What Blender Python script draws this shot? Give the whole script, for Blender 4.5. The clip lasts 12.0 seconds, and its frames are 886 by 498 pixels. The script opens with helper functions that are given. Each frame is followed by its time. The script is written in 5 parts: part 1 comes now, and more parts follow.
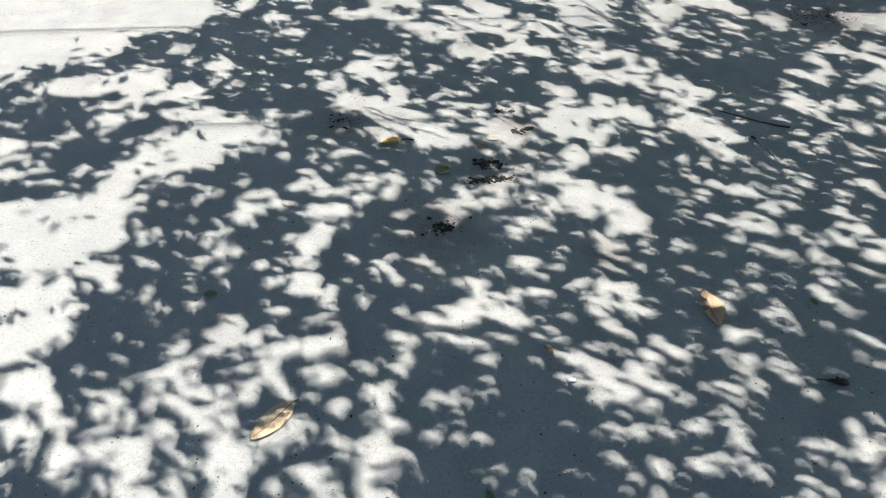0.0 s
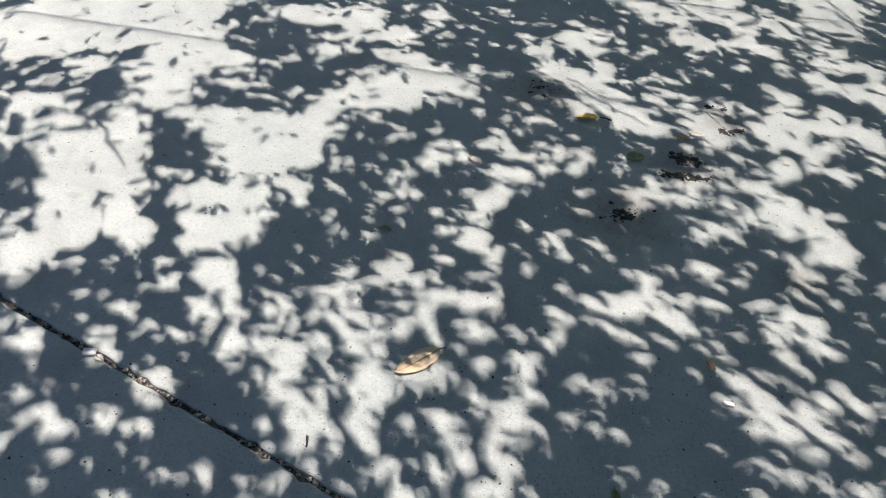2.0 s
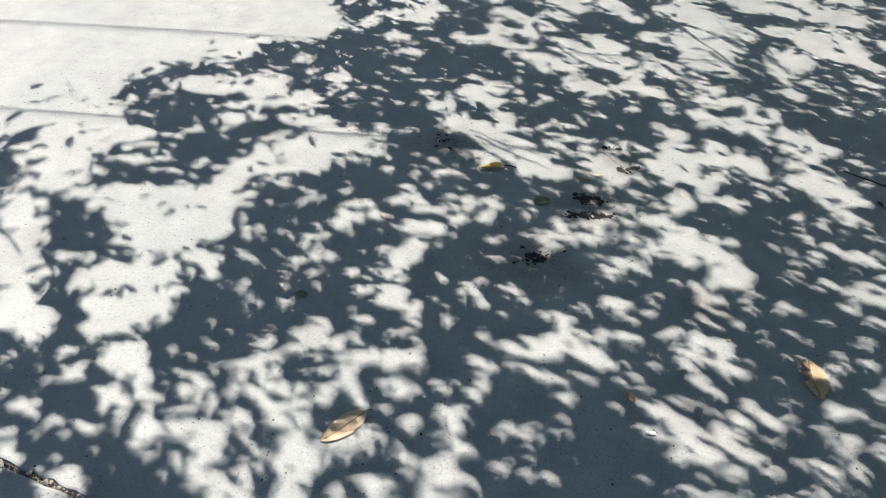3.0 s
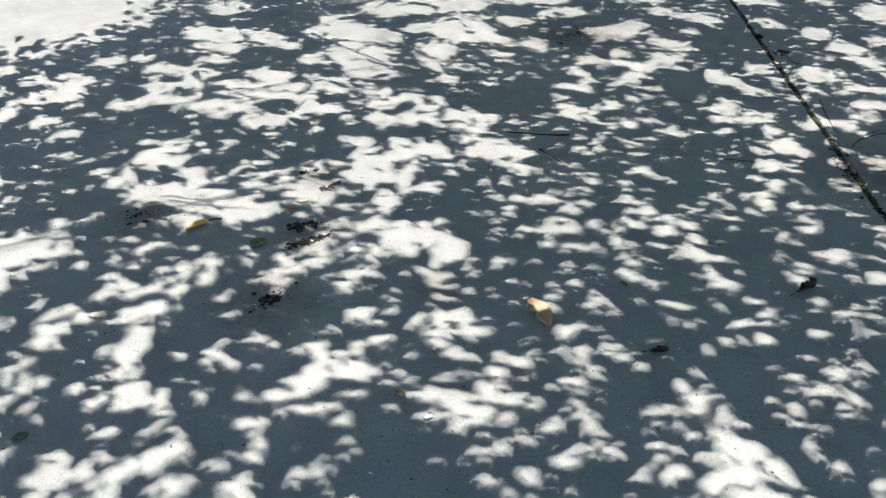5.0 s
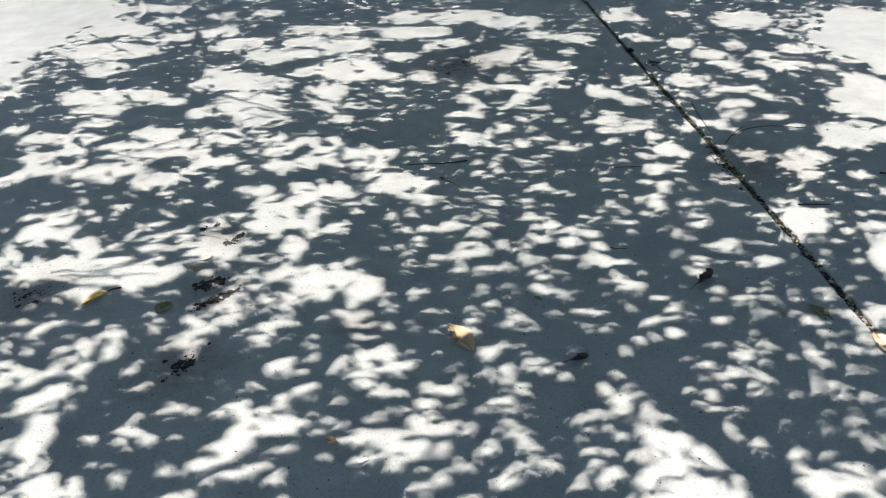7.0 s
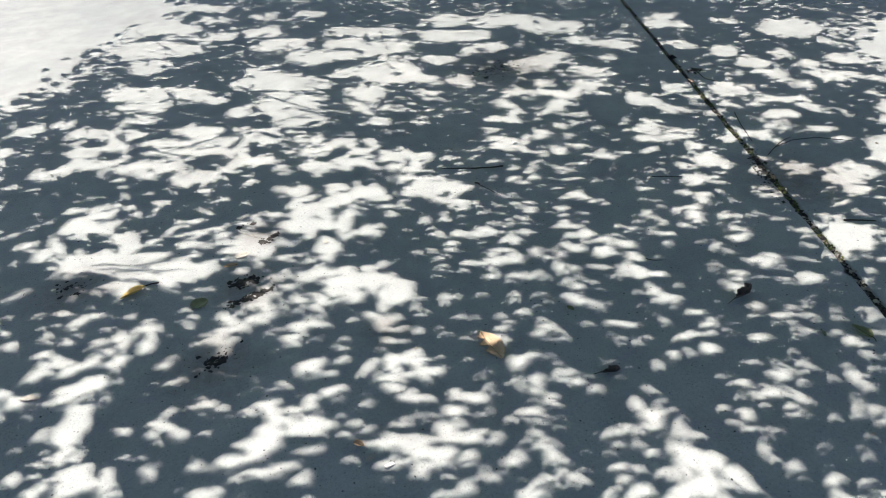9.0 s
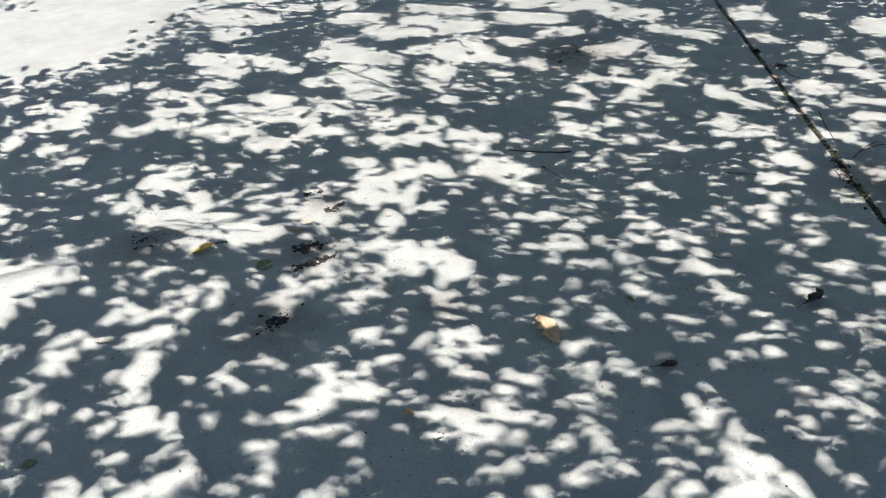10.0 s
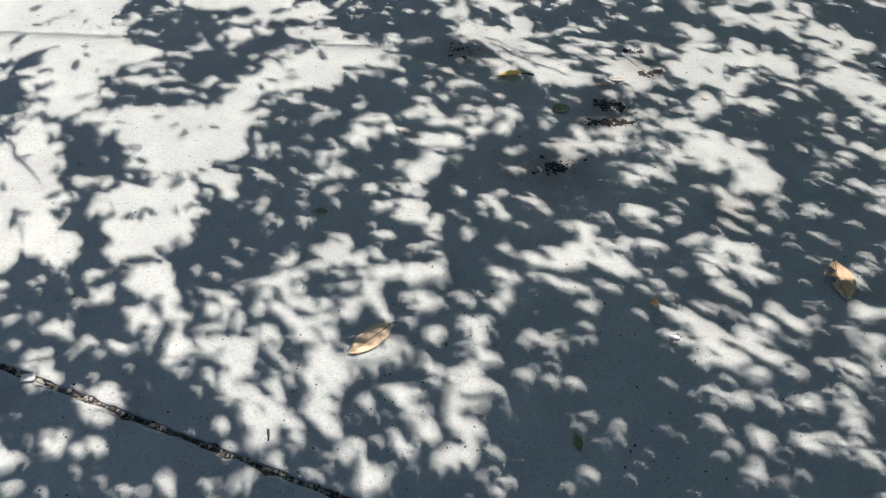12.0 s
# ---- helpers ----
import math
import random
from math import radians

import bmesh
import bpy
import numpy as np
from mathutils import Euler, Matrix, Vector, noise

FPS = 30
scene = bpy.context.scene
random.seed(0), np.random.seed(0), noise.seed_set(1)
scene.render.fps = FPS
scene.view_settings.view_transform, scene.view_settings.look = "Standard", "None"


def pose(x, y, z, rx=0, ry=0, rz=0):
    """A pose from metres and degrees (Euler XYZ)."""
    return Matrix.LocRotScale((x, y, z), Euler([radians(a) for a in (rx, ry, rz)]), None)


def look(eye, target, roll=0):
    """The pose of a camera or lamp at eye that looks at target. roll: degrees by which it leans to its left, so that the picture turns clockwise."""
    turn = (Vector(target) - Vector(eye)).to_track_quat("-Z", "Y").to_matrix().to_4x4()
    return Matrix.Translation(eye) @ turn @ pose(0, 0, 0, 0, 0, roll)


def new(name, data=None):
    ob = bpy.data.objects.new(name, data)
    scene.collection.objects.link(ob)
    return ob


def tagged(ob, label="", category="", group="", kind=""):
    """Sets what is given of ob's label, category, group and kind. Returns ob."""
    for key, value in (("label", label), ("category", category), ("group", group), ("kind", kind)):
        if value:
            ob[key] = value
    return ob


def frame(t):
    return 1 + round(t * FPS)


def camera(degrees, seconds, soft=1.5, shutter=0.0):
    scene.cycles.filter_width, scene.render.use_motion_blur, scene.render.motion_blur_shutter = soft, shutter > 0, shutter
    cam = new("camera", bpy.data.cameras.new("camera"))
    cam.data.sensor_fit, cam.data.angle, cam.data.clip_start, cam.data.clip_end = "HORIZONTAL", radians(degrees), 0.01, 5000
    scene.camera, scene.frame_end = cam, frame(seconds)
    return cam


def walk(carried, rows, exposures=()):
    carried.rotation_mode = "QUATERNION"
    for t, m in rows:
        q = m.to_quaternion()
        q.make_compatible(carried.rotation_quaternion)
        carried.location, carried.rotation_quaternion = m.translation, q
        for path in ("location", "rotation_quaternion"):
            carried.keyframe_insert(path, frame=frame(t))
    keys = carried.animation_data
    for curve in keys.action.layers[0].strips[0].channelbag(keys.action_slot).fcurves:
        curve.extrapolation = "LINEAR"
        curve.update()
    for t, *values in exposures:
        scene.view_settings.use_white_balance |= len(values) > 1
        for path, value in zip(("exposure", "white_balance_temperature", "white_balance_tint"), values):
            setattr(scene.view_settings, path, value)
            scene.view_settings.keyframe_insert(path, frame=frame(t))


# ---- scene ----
cam = camera(67.4, 12.0, soft=1.0)
PATH = [  # seconds, eye in metres, turn in degrees
    (0.0, 0.000, -0.000, 1.500, 46.97, -1.76, 1.64),
    (0.5, -0.020, -0.004, 1.487, 46.89, -2.15, 6.22),
    (1.0, -0.039, -0.011, 1.484, 46.11, -2.14, 12.44),
    (1.5, -0.044, -0.013, 1.480, 45.72, -1.53, 17.66),
    (2.0, -0.052, -0.013, 1.466, 44.32, -1.81, 20.09),
    (2.5, -0.047, -0.011, 1.471, 44.23, -2.04, 19.39),
    (3.0, -0.014, 0.002, 1.492, 48.83, -2.11, 12.02),
    (3.2, -0.013, 0.010, 1.480, 50.00, -2.05, 8.04),
    (4.8, 0.042, -0.024, 1.499, 51.60, -0.64, -14.11),
    (5.0, 0.063, -0.015, 1.506, 51.69, -0.03, -17.23),
    (5.5, 0.079, -0.022, 1.502, 52.83, 1.17, -24.63),
    (6.0, 0.089, -0.026, 1.505, 53.43, 1.67, -28.29),
    (6.5, 0.074, -0.031, 1.515, 53.78, 1.42, -28.76),
    (7.0, 0.075, -0.022, 1.510, 54.38, 1.60, -27.48),
    (7.5, 0.076, -0.014, 1.505, 54.22, 1.54, -26.01),
    (7.7, 0.081, -0.008, 1.488, 54.38, 1.70, -25.43),
    (9.5, 0.080, -0.013, 1.525, 54.53, 1.66, -22.78),
    (10.0, 0.052, -0.018, 1.506, 53.39, 1.01, -17.74),
    (10.5, 0.029, -0.013, 1.480, 48.06, 0.16, -8.99),
    (11.0, -0.001, 0.003, 1.460, 44.13, -0.03, 0.54),
    (11.5, -0.021, 0.004, 1.454, 43.44, 0.03, 8.53),
    (12.0, -0.029, 0.000, 1.463, 41.90, 0.08, 11.64),
]
from mathutils import kdtree

walk(cam, [(t, pose(x, y, z, rx, ry, rz)) for t, x, y, z, rx, ry, rz in PATH],
     exposures=[(0.0, 1.36), (2.0, 1.18), (3.2, 1.25), (5.5, 1.52), (7.7, 1.56), (9.5, 1.54), (10.5, 1.48), (12.0, 1.20)])

# ---- sky, eclipsed sun, exposure ----
ELEVATION, HEADING = radians(62.0), radians(24.0)  # the heading is clockwise from +y
SUN_RADIUS = radians(0.265)
TO_SUN = Vector((math.cos(ELEVATION) * math.sin(HEADING), math.cos(ELEVATION) * math.cos(HEADING), math.sin(ELEVATION)))
world = bpy.data.worlds.new("sky")
scene.world = world
world.use_nodes = True
sky = world.node_tree.nodes.new("ShaderNodeTexSky")
sky.sky_type, sky.sun_disc = "NISHITA", False
sky.sun_elevation, sky.sun_rotation = ELEVATION, HEADING
world.node_tree.links.new(sky.outputs[0], world.node_tree.nodes["Background"].inputs[0])
world.node_tree.nodes["Background"].inputs[1].default_value = 0.040
sun = new("sun", bpy.data.lights.new("sun", "SUN"))
sun.data.energy, sun.data.angle, sun.data.color = 13.8, 2 * SUN_RADIUS, (1.0, 0.925, 0.868)
sun.matrix_world = look(TO_SUN * 50, (0, 0, 0))


# ---- materials ----
class Nodes:
    """A material's node tree with short calls."""

    def __init__(self, name, rough=0.8, specular=0.3):
        self.mat = bpy.data.materials.new(name)
        self.mat.use_nodes = True
        self.tree = self.mat.node_tree
        self.bsdf = self.tree.nodes["Principled BSDF"]
        self.bsdf.inputs["Roughness"].default_value = rough
        self.bsdf.inputs["Specular IOR Level"].default_value = specular
        self.coord = self.tree.nodes.new("ShaderNodeTexCoord")

    def put(self, socket, value):
        if isinstance(value, bpy.types.NodeSocket):
            self.tree.links.new(value, socket)
        elif isinstance(value, tuple) and len(value) == 3 and len(socket.default_value) == 4:
            socket.default_value = (*value, 1)
        else:
            socket.default_value = value

    def place(self, generated=False):
        return self.coord.outputs["Generated" if generated else "Object"]

    def noise(self, scale, detail=4.0, rough=0.55, warp=0.0, where=None):
        n = self.tree.nodes.new("ShaderNodeTexNoise")
        self.put(n.inputs["Vector"], where or self.place())
        n.inputs["Scale"].default_value, n.inputs["Detail"].default_value = scale, detail
        n.inputs["Roughness"].default_value, n.inputs["Distortion"].default_value = rough, warp
        return n.outputs["Fac"]

    def cells(self, scale, random_amount=1.0):
        n = self.tree.nodes.new("ShaderNodeTexVoronoi")
        self.put(n.inputs["Vector"], self.place())
        n.inputs["Scale"].default_value, n.inputs["Randomness"].default_value = scale, random_amount
        return n

    def ramp(self, fac, low, high, a=0.0, b=1.0):
        n = self.tree.nodes.new("ShaderNodeMapRange")
        self.put(n.inputs["Value"], fac)
        for key, value in zip(("From Min", "From Max", "To Min", "To Max"), (low, high, a, b)):
            n.inputs[key].default_value = value
        return n.outputs[0]

    def mix(self, fac, a, b, how="MIX"):
        n = self.tree.nodes.new("ShaderNodeMix")
        n.data_type, n.blend_type = "RGBA", how
        for socket, value in ((n.inputs[0], fac), (n.inputs[6], a), (n.inputs[7], b)):
            self.put(socket, value)
        return n.outputs[2]

    def math(self, op, a, b=0.0):
        n = self.tree.nodes.new("ShaderNodeMath")
        n.operation = op
        self.put(n.inputs[0], a), self.put(n.inputs[1], b)
        return n.outputs[0]

    def near(self, x, y, radius):
        """1 at the spot, 0 from its radius on."""
        n = self.tree.nodes.new("ShaderNodeVectorMath")
        n.operation = "DISTANCE"
        self.put(n.inputs[0], self.place())
        n.inputs[1].default_value = (x, y, 0)
        return self.ramp(n.outputs["Value"], 0.0, radius, 1.0, 0.0)

    def done(self, colour, height=None, depth=0.002, strength=0.6, rough=None):
        self.put(self.bsdf.inputs["Base Color"], colour)
        if rough is not None:
            self.put(self.bsdf.inputs["Roughness"], rough)
        if height is not None:
            n = self.tree.nodes.new("ShaderNodeBump")
            n.inputs["Strength"].default_value, n.inputs["Distance"].default_value = strength, depth
            self.put(n.inputs["Height"], height)
            self.tree.links.new(n.outputs[0], self.bsdf.inputs["Normal"])
        return self.mat


def concrete_material():
    n = Nodes("weathered_concrete", 0.85, 0.25)
    wide, mid, grain = n.noise(0.9, 5, 0.6, 0.4), n.noise(7.0, 5, 0.6, 0.3), n.noise(95.0, 6, 0.75)
    col = n.mix(n.ramp(wide, 0.3, 0.7), (0.358, 0.382, 0.374), (0.476, 0.485, 0.464))
    col = n.mix(n.ramp(mid, 0.35, 0.75, 0.0, 0.7), col, (0.303, 0.322, 0.315))
    col = n.mix(n.ramp(n.noise(2.6, 6, 0.65, 0.8), 0.52, 0.72, 0.0, 0.5), col, (0.27, 0.265, 0.262))
    col = n.mix(n.ramp(grain, 0.38, 0.66, 0.0, 0.40), col, (0.214, 0.222, 0.219))
    # trodden dirt with soft edges
    dirt = None
    for x, y, r in ((0.16, 2.06, 0.22), (-0.02, 1.70, 0.28), (-0.44, 2.34, 0.26), (0.28, 2.40, 0.16), (2.05, 3.60, 0.6), (2.55, 1.75, 0.45), (0.55, 1.62, 0.14)):
        spot = n.near(x, y, r)
        dirt = spot if dirt is None else n.math("MAXIMUM", dirt, spot)
    dirt = n.ramp(n.math("MULTIPLY", dirt, n.noise(16.0, 6, 0.7, 0.5)), 0.12, 0.5, 0.0, 0.6)
    col = n.mix(dirt, col, (0.15, 0.125, 0.115))
    # pits and dark grains, in uneven density
    pits, specks = n.cells(75.0), n.cells(170.0)
    pit = n.math("MULTIPLY", n.ramp(n.math("ADD", pits.outputs["Distance"], n.math("MULTIPLY", n.noise(210.0, 2), 0.22)), 0.25, 0.31, 1.0, 0.0), n.ramp(n.noise(9.0, 3), 0.36, 0.52))
    speck = n.math("MULTIPLY", n.ramp(n.math("ADD", specks.outputs["Distance"], n.math("MULTIPLY", n.noise(400.0, 2), 0.3)), 0.32, 0.42, 1.0, 0.0), n.ramp(n.noise(23.0, 3), 0.38, 0.54))
    both = n.math("MAXIMUM", pit, speck)
    col = n.mix(n.math("MULTIPLY", both, 0.34), col, (0.05, 0.05, 0.047))
    pale = n.math("MULTIPLY", n.ramp(n.cells(90.0, 0.9).outputs["Distance"], 0.08, 0.16, 1.0, 0.0), n.ramp(n.noise(14.0, 2), 0.45, 0.6))
    col = n.mix(n.math("MULTIPLY", pale, 0.35), col, (0.62, 0.60, 0.56))
    height = n.math("SUBTRACT", n.math("MULTIPLY", grain, 0.5), both)
    return n.done(col, height, 0.002, 0.7, n.ramp(mid, 0.3, 0.7, 0.75, 0.95))


def plain_material(name, a, b, scale, rough=0.8, depth=0.001, specular=0.3, c=None, generated=False):
    n = Nodes(name, rough, specular)
    fine = n.noise(scale * 6, 5, 0.7)
    col = n.mix(n.ramp(n.noise(scale, 4, 0.6, 0.3), 0.35, 0.65), a, b)
    if c:
        col = n.mix(n.ramp(n.noise(scale * 2.3, 5, 0.7, 0.6), 0.55, 0.7, 0.0, 0.85), col, c)
    col = n.mix(n.ramp(fine, 0.3, 0.7, 0.0, 0.35), col, tuple(0.5 * v for v in a))
    return n.done(col, fine, depth)


def varied_material(name, a, b, rough=0.7):
    """For joined pieces: each island takes its own tone between two colours."""
    n = Nodes(name, rough, 0.3)
    g = n.tree.nodes.new("ShaderNodeNewGeometry")
    col = n.mix(g.outputs["Random Per Island"], a, b)
    return n.done(n.mix(n.ramp(n.noise(60.0), 0.3, 0.7, 0.0, 0.4), col, tuple(0.4 * v for v in a)))


def leaf_material():
    """Green leaf that lets some yellow-green light through."""
    n = Nodes("green_leaf", 0.45, 0.35)
    g = n.tree.nodes.new("ShaderNodeNewGeometry")
    n.done(n.mix(g.outputs["Random Per Island"], (0.035, 0.075, 0.02), (0.075, 0.12, 0.03)))
    glow, both = n.tree.nodes.new("ShaderNodeBsdfTranslucent"), n.tree.nodes.new("ShaderNodeMixShader")
    glow.inputs[0].default_value = (0.16, 0.30, 0.05, 1)
    both.inputs[0].default_value = 0.38
    n.tree.links.new(n.bsdf.outputs[0], both.inputs[1])
    n.tree.links.new(glow.outputs[0], both.inputs[2])
    n.tree.links.new(both.outputs[0], n.tree.nodes["Material Output"].inputs["Surface"])
    return n.mat


CONCRETE = concrete_material()
SOIL = plain_material("dark_soil", (0.08, 0.075, 0.066), (0.20, 0.18, 0.16), 30, 0.95, 0.004, 0.1)
EARTH = plain_material("pale_earth", (0.24, 0.21, 0.17), (0.33, 0.29, 0.24), 2.0, 0.95, 0.01, 0.1)
BARK = plain_material("grey_bark", (0.14, 0.115, 0.09), (0.24, 0.21, 0.17), 9, 0.9, 0.01, 0.2)
LEAF = leaf_material()
RUBBER = plain_material("black_cable", (0.02, 0.02, 0.02), (0.035, 0.035, 0.035), 20, 0.6)
ROCK = plain_material("grey_rock", (0.10, 0.10, 0.10), (0.14, 0.135, 0.13), 0.02, 0.95)
CRUMB = varied_material("dark_crumbs", (0.018, 0.017, 0.017), (0.055, 0.049, 0.044), 0.9)
GRIT = varied_material("pale_grit", (0.25, 0.22, 0.18), (0.55, 0.5, 0.42), 0.9)
MOSS = varied_material("joint_moss", (0.05, 0.07, 0.02), (0.19, 0.2, 0.07), 0.9)
DEADWOOD = plain_material("dead_twig", (0.03, 0.024, 0.02), (0.07, 0.055, 0.045), 60, 0.85)


# ---- building helpers ----
def mesh_object(name, bm, material, parent=None, label="", smooth=False):
    me = bpy.data.meshes.new(name)
    bm.to_mesh(me)
    bm.free()
    me.materials.append(material)
    if smooth:
        me.polygons.foreach_set("use_smooth", [True] * len(me.polygons))
    ob = new(name, me)
    ob.parent = parent
    return tagged(ob, label) if label else ob


def part(name, bm, material, parent, label="", smooth=True):
    return mesh_object(name, bm, material, parent, label, smooth)


def tube(bm, points, radii, sides=8):
    """A tapered tube with closed ends along the points."""
    rings = []
    points = [Vector(p) for p in points]
    for i, (p, r) in enumerate(zip(points, radii)):
        along = (points[min(i + 1, len(points) - 1)] - points[max(i - 1, 0)]).normalized()
        side = along.orthogonal().normalized() if abs(along.z) > 0.9 else along.cross(Vector((0, 0, 1))).normalized()
        up = side.cross(along)
        rings.append([bm.verts.new(p + r * (math.cos(a) * side + math.sin(a) * up)) for a in (2 * math.pi * k / sides for k in range(sides))])
    for a, b in zip(rings, rings[1:]):
        for k in range(sides):
            bm.faces.new((a[k], a[(k + 1) % sides], b[(k + 1) % sides], b[k]))
    bm.faces.new(rings[0][::-1]), bm.faces.new(rings[-1])


def wander(a, b, steps, amount, rng):
    """Points from a to b, strayed sideways."""
    a, b = Vector(a), Vector(b)
    pts = [a.lerp(b, i / steps) for i in range(steps + 1)]
    for i in range(1, steps):
        pts[i] += Vector([rng.uniform(-amount, amount) for _ in range(3)])
    return pts


# ---- the pavement: three slabs between a cross joint and a long joint ----
ground_bm = bmesh.new()
bmesh.ops.create_grid(ground_bm, x_segments=1, y_segments=1, size=900, matrix=pose(0, 0, -0.16))
tagged(mesh_object("ground", ground_bm, EARTH), "pale bare earth round and under the concrete", "ground", kind="structure")

CROSS_A, CROSS_DIR = Vector((-1.315, 0.664)), Vector((0.988, -0.154))  # the joint near the camera
LONG_A, LONG_DIR = Vector((2.29, 1.385)), Vector((0.398, 0.917))  # the joint that runs away
CROSS_HALF, LONG_HALF = 0.0065, 0.013


def meet(p, d, q, e):
    s = ((q - p).x * e.y - (q - p).y * e.x) / (d.x * e.y - d.y * e.x)
    return p + s * d


def normal(d):
    return Vector((-d.y, d.x))


def joint_edge(a, b, rng):
    """A worn edge from a to b: fine steps where it comes into view, strayed by millimetres."""
    length, d = (b - a).length, (b - a).normalized()
    pts, s = [a], 0.0
    while True:
        p = a + d * s
        s += 0.022 if -2.2 < p.x < 5.0 and -0.5 < p.y < 6.5 else 0.5
        if s >= length:
            break
        chip = rng.uniform(0.003, 0.011) if rng.random() < 0.10 else 0.0
        pts.append(a + d * s + normal(d) * (0.004 * noise.noise(Vector((s * 9, a.x, 1))) + 0.0022 * rng.uniform(-1, 1) + chip))
    return pts


def slab(corners, worn, parent, seed):
    """A slab with rounded arrises: corners anticlockwise, worn[i] says whether the edge after corner i is a joint."""
    rng = random.Random(seed)
    outline = []
    for i, c in enumerate(corners):
        nxt = corners[(i + 1) % len(corners)]
        outline += joint_edge(c, nxt, rng) if worn[i] else [c]
    bm = bmesh.new()
    count = len(outline)
    rings = []
    for inset, z in ((0.0, -0.12), (0.0, -0.007), (0.0025, -0.002), (0.008, 0.0)):
        ring = []
        for i, p in enumerate(outline):
            d = (outline[(i + 1) % count] - outline[i - 1]).normalized()
            q = p + normal(d) * inset
            ring.append(bm.verts.new((q.x, q.y, z)))
        rings.append(ring)
    for a, b in zip(rings, rings[1:]):
        for i in range(count):
            bm.faces.new((a[i], a[(i + 1) % count], b[(i + 1) % count], b[i]))
    top = bm.faces.new(rings[-1])
    bmesh.ops.triangulate(bm, faces=[top])
    return part("concrete_slab", bm, CONCRETE, parent, smooth=False)


bed = bmesh.new()
bmesh.ops.create_cube(bed, size=1, matrix=pose(0, 0, -0.079) @ Matrix.Diagonal((36, 36, 0.14, 1)))
pavement = tagged(mesh_object("pavement", bed, SOIL), "weathered grey concrete slabs with dirt-filled joints", "pavement", kind="structure")
up_c, up_l = normal(CROSS_DIR), normal(LONG_DIR)  # beyond the cross joint; to the left of the long joint
corner = lambda side_c, side_l: meet(CROSS_A + up_c * CROSS_HALF * side_c, CROSS_DIR, LONG_A + up_l * LONG_HALF * side_l, LONG_DIR)
along_c = lambda side, s: CROSS_A + up_c * CROSS_HALF * side + CROSS_DIR * s
along_l = lambda side, s: LONG_A + up_l * LONG_HALF * side + LONG_DIR * s
slab([corner(1, 1), along_l(1, 15), Vector((-16, 16)), along_c(1, -15)], [True, False, False, True], pavement, 1)
slab([along_c(-1, -15), Vector((-16, -16)), along_l(1, -17), corner(-1, 1)], [False, False, True, True], pavement, 2)
slab([along_l(-1, -17), Vector((16, -16)), Vector((16, 16)), along_l(-1, 15)], [False, False, False, True], pavement, 3)

# ---- the tree that shades the pavement ----
# The unseen crown is laid out by the shade that it throws: (u, v) on the ground, lifted along the sunlight to a height.
ACROSS = TO_SUN.cross(Vector((0, 0, 1))).normalized()
LOW = TO_SUN.cross(ACROSS).normalized()  # down the sky: that side of the sun is covered
LIT = TO_SUN - LOW * (0.56 * SUN_RADIUS)
SLOPE = Vector((LIT.x / LIT.z, LIT.y / LIT.z))


def lifted(u, v, h):
    return Vector((u + h * SLOPE.x, v + h * SLOPE.y, h))


OPENINGS = []


def opening(u1, v1, u2, v2, width):
    """A gap between the sprays of leaves, cut over a patch of light, from one end to the other."""
    OPENINGS.append((u1, v1, u2, v2, width / 2))


DAPPLES = []


GAPS = []


def gap(u1, v1, u2, v2, width):
    """A small clear gap between leaves, cut over a small light, from one end to the other."""
    GAPS.append((u1, v1, u2, v2, width / 2))


def dapple(u1, v1, u2, v2, width):
    """A stretch where the leaves stand loosely and let many small lights through."""
    DAPPLES.append((u1, v1, u2, v2, width / 2))


# leaves are left out along each of these, to shape the light on the ground
opening(-2.34, 3.19, -1.45, 3.30, 0.411)
opening(-2.20, 2.86, -1.69, 2.95, 0.271)
dapple(-1.35, 2.94, -1.24, 2.92, 0.116)
opening(-0.64, 5.86, -0.46, 6.04, 1.327)
opening(3.75, 1.87, 3.78, 1.77, 0.647)
opening(4.75, 2.47, 4.80, 2.40, 1.388)
opening(0.90, 0.62, 1.21, 0.41, 0.127)
opening(-1.42, 5.20, -1.26, 5.19, 1.872)
opening(-0.72, 6.25, -0.52, 6.33, 1.926)
opening(-0.31, 0.58, -0.29, 0.57, 0.064)
dapple(-1.39, 3.35, -1.10, 3.37, 0.098)
opening(-2.72, 2.72, -2.38, 2.83, 1.031)
opening(-3.20, 2.96, -1.57, 3.45, 0.559)
opening(-1.85, 3.84, -1.66, 3.83, 0.714)
gap(0.093, 5.642, 0.097, 5.648, 0.452)
gap(-0.080, 5.230, 0.240, 4.991, 0.453)
gap(0.012, 4.739, 0.018, 4.749, 0.389)
gap(0.530, 5.173, 0.592, 5.140, 0.226)
gap(0.892, 5.533, 0.929, 5.510, 0.147)
gap(0.817, 5.114, 0.878, 5.067, 0.283)
gap(0.852, 4.831, 0.976, 4.721, 0.235)
gap(0.990, 4.468, 1.084, 4.388, 0.294)
gap(1.115, 4.457, 1.251, 4.340, 0.238)
gap(1.133, 3.956, 1.197, 4.010, 0.173)
gap(0.569, 4.157, 0.924, 3.900, 0.294)
gap(0.672, 3.780, 0.807, 3.682, 0.390)
gap(0.657, 3.476, 0.762, 3.396, 0.235)
gap(0.634, 4.301, 0.706, 4.261, 0.215)
gap(0.421, 3.724, 0.450, 3.705, 0.112)
gap(-0.200, 4.352, 0.233, 4.115, 0.222)
gap(-0.127, 4.103, 0.004, 4.007, 0.134)
gap(0.269, 3.983, 0.348, 3.934, 0.093)
gap(-0.223, 4.012, -0.223, 4.018, 0.028)
gap(-0.163, 3.877, -0.050, 3.822, 0.072)
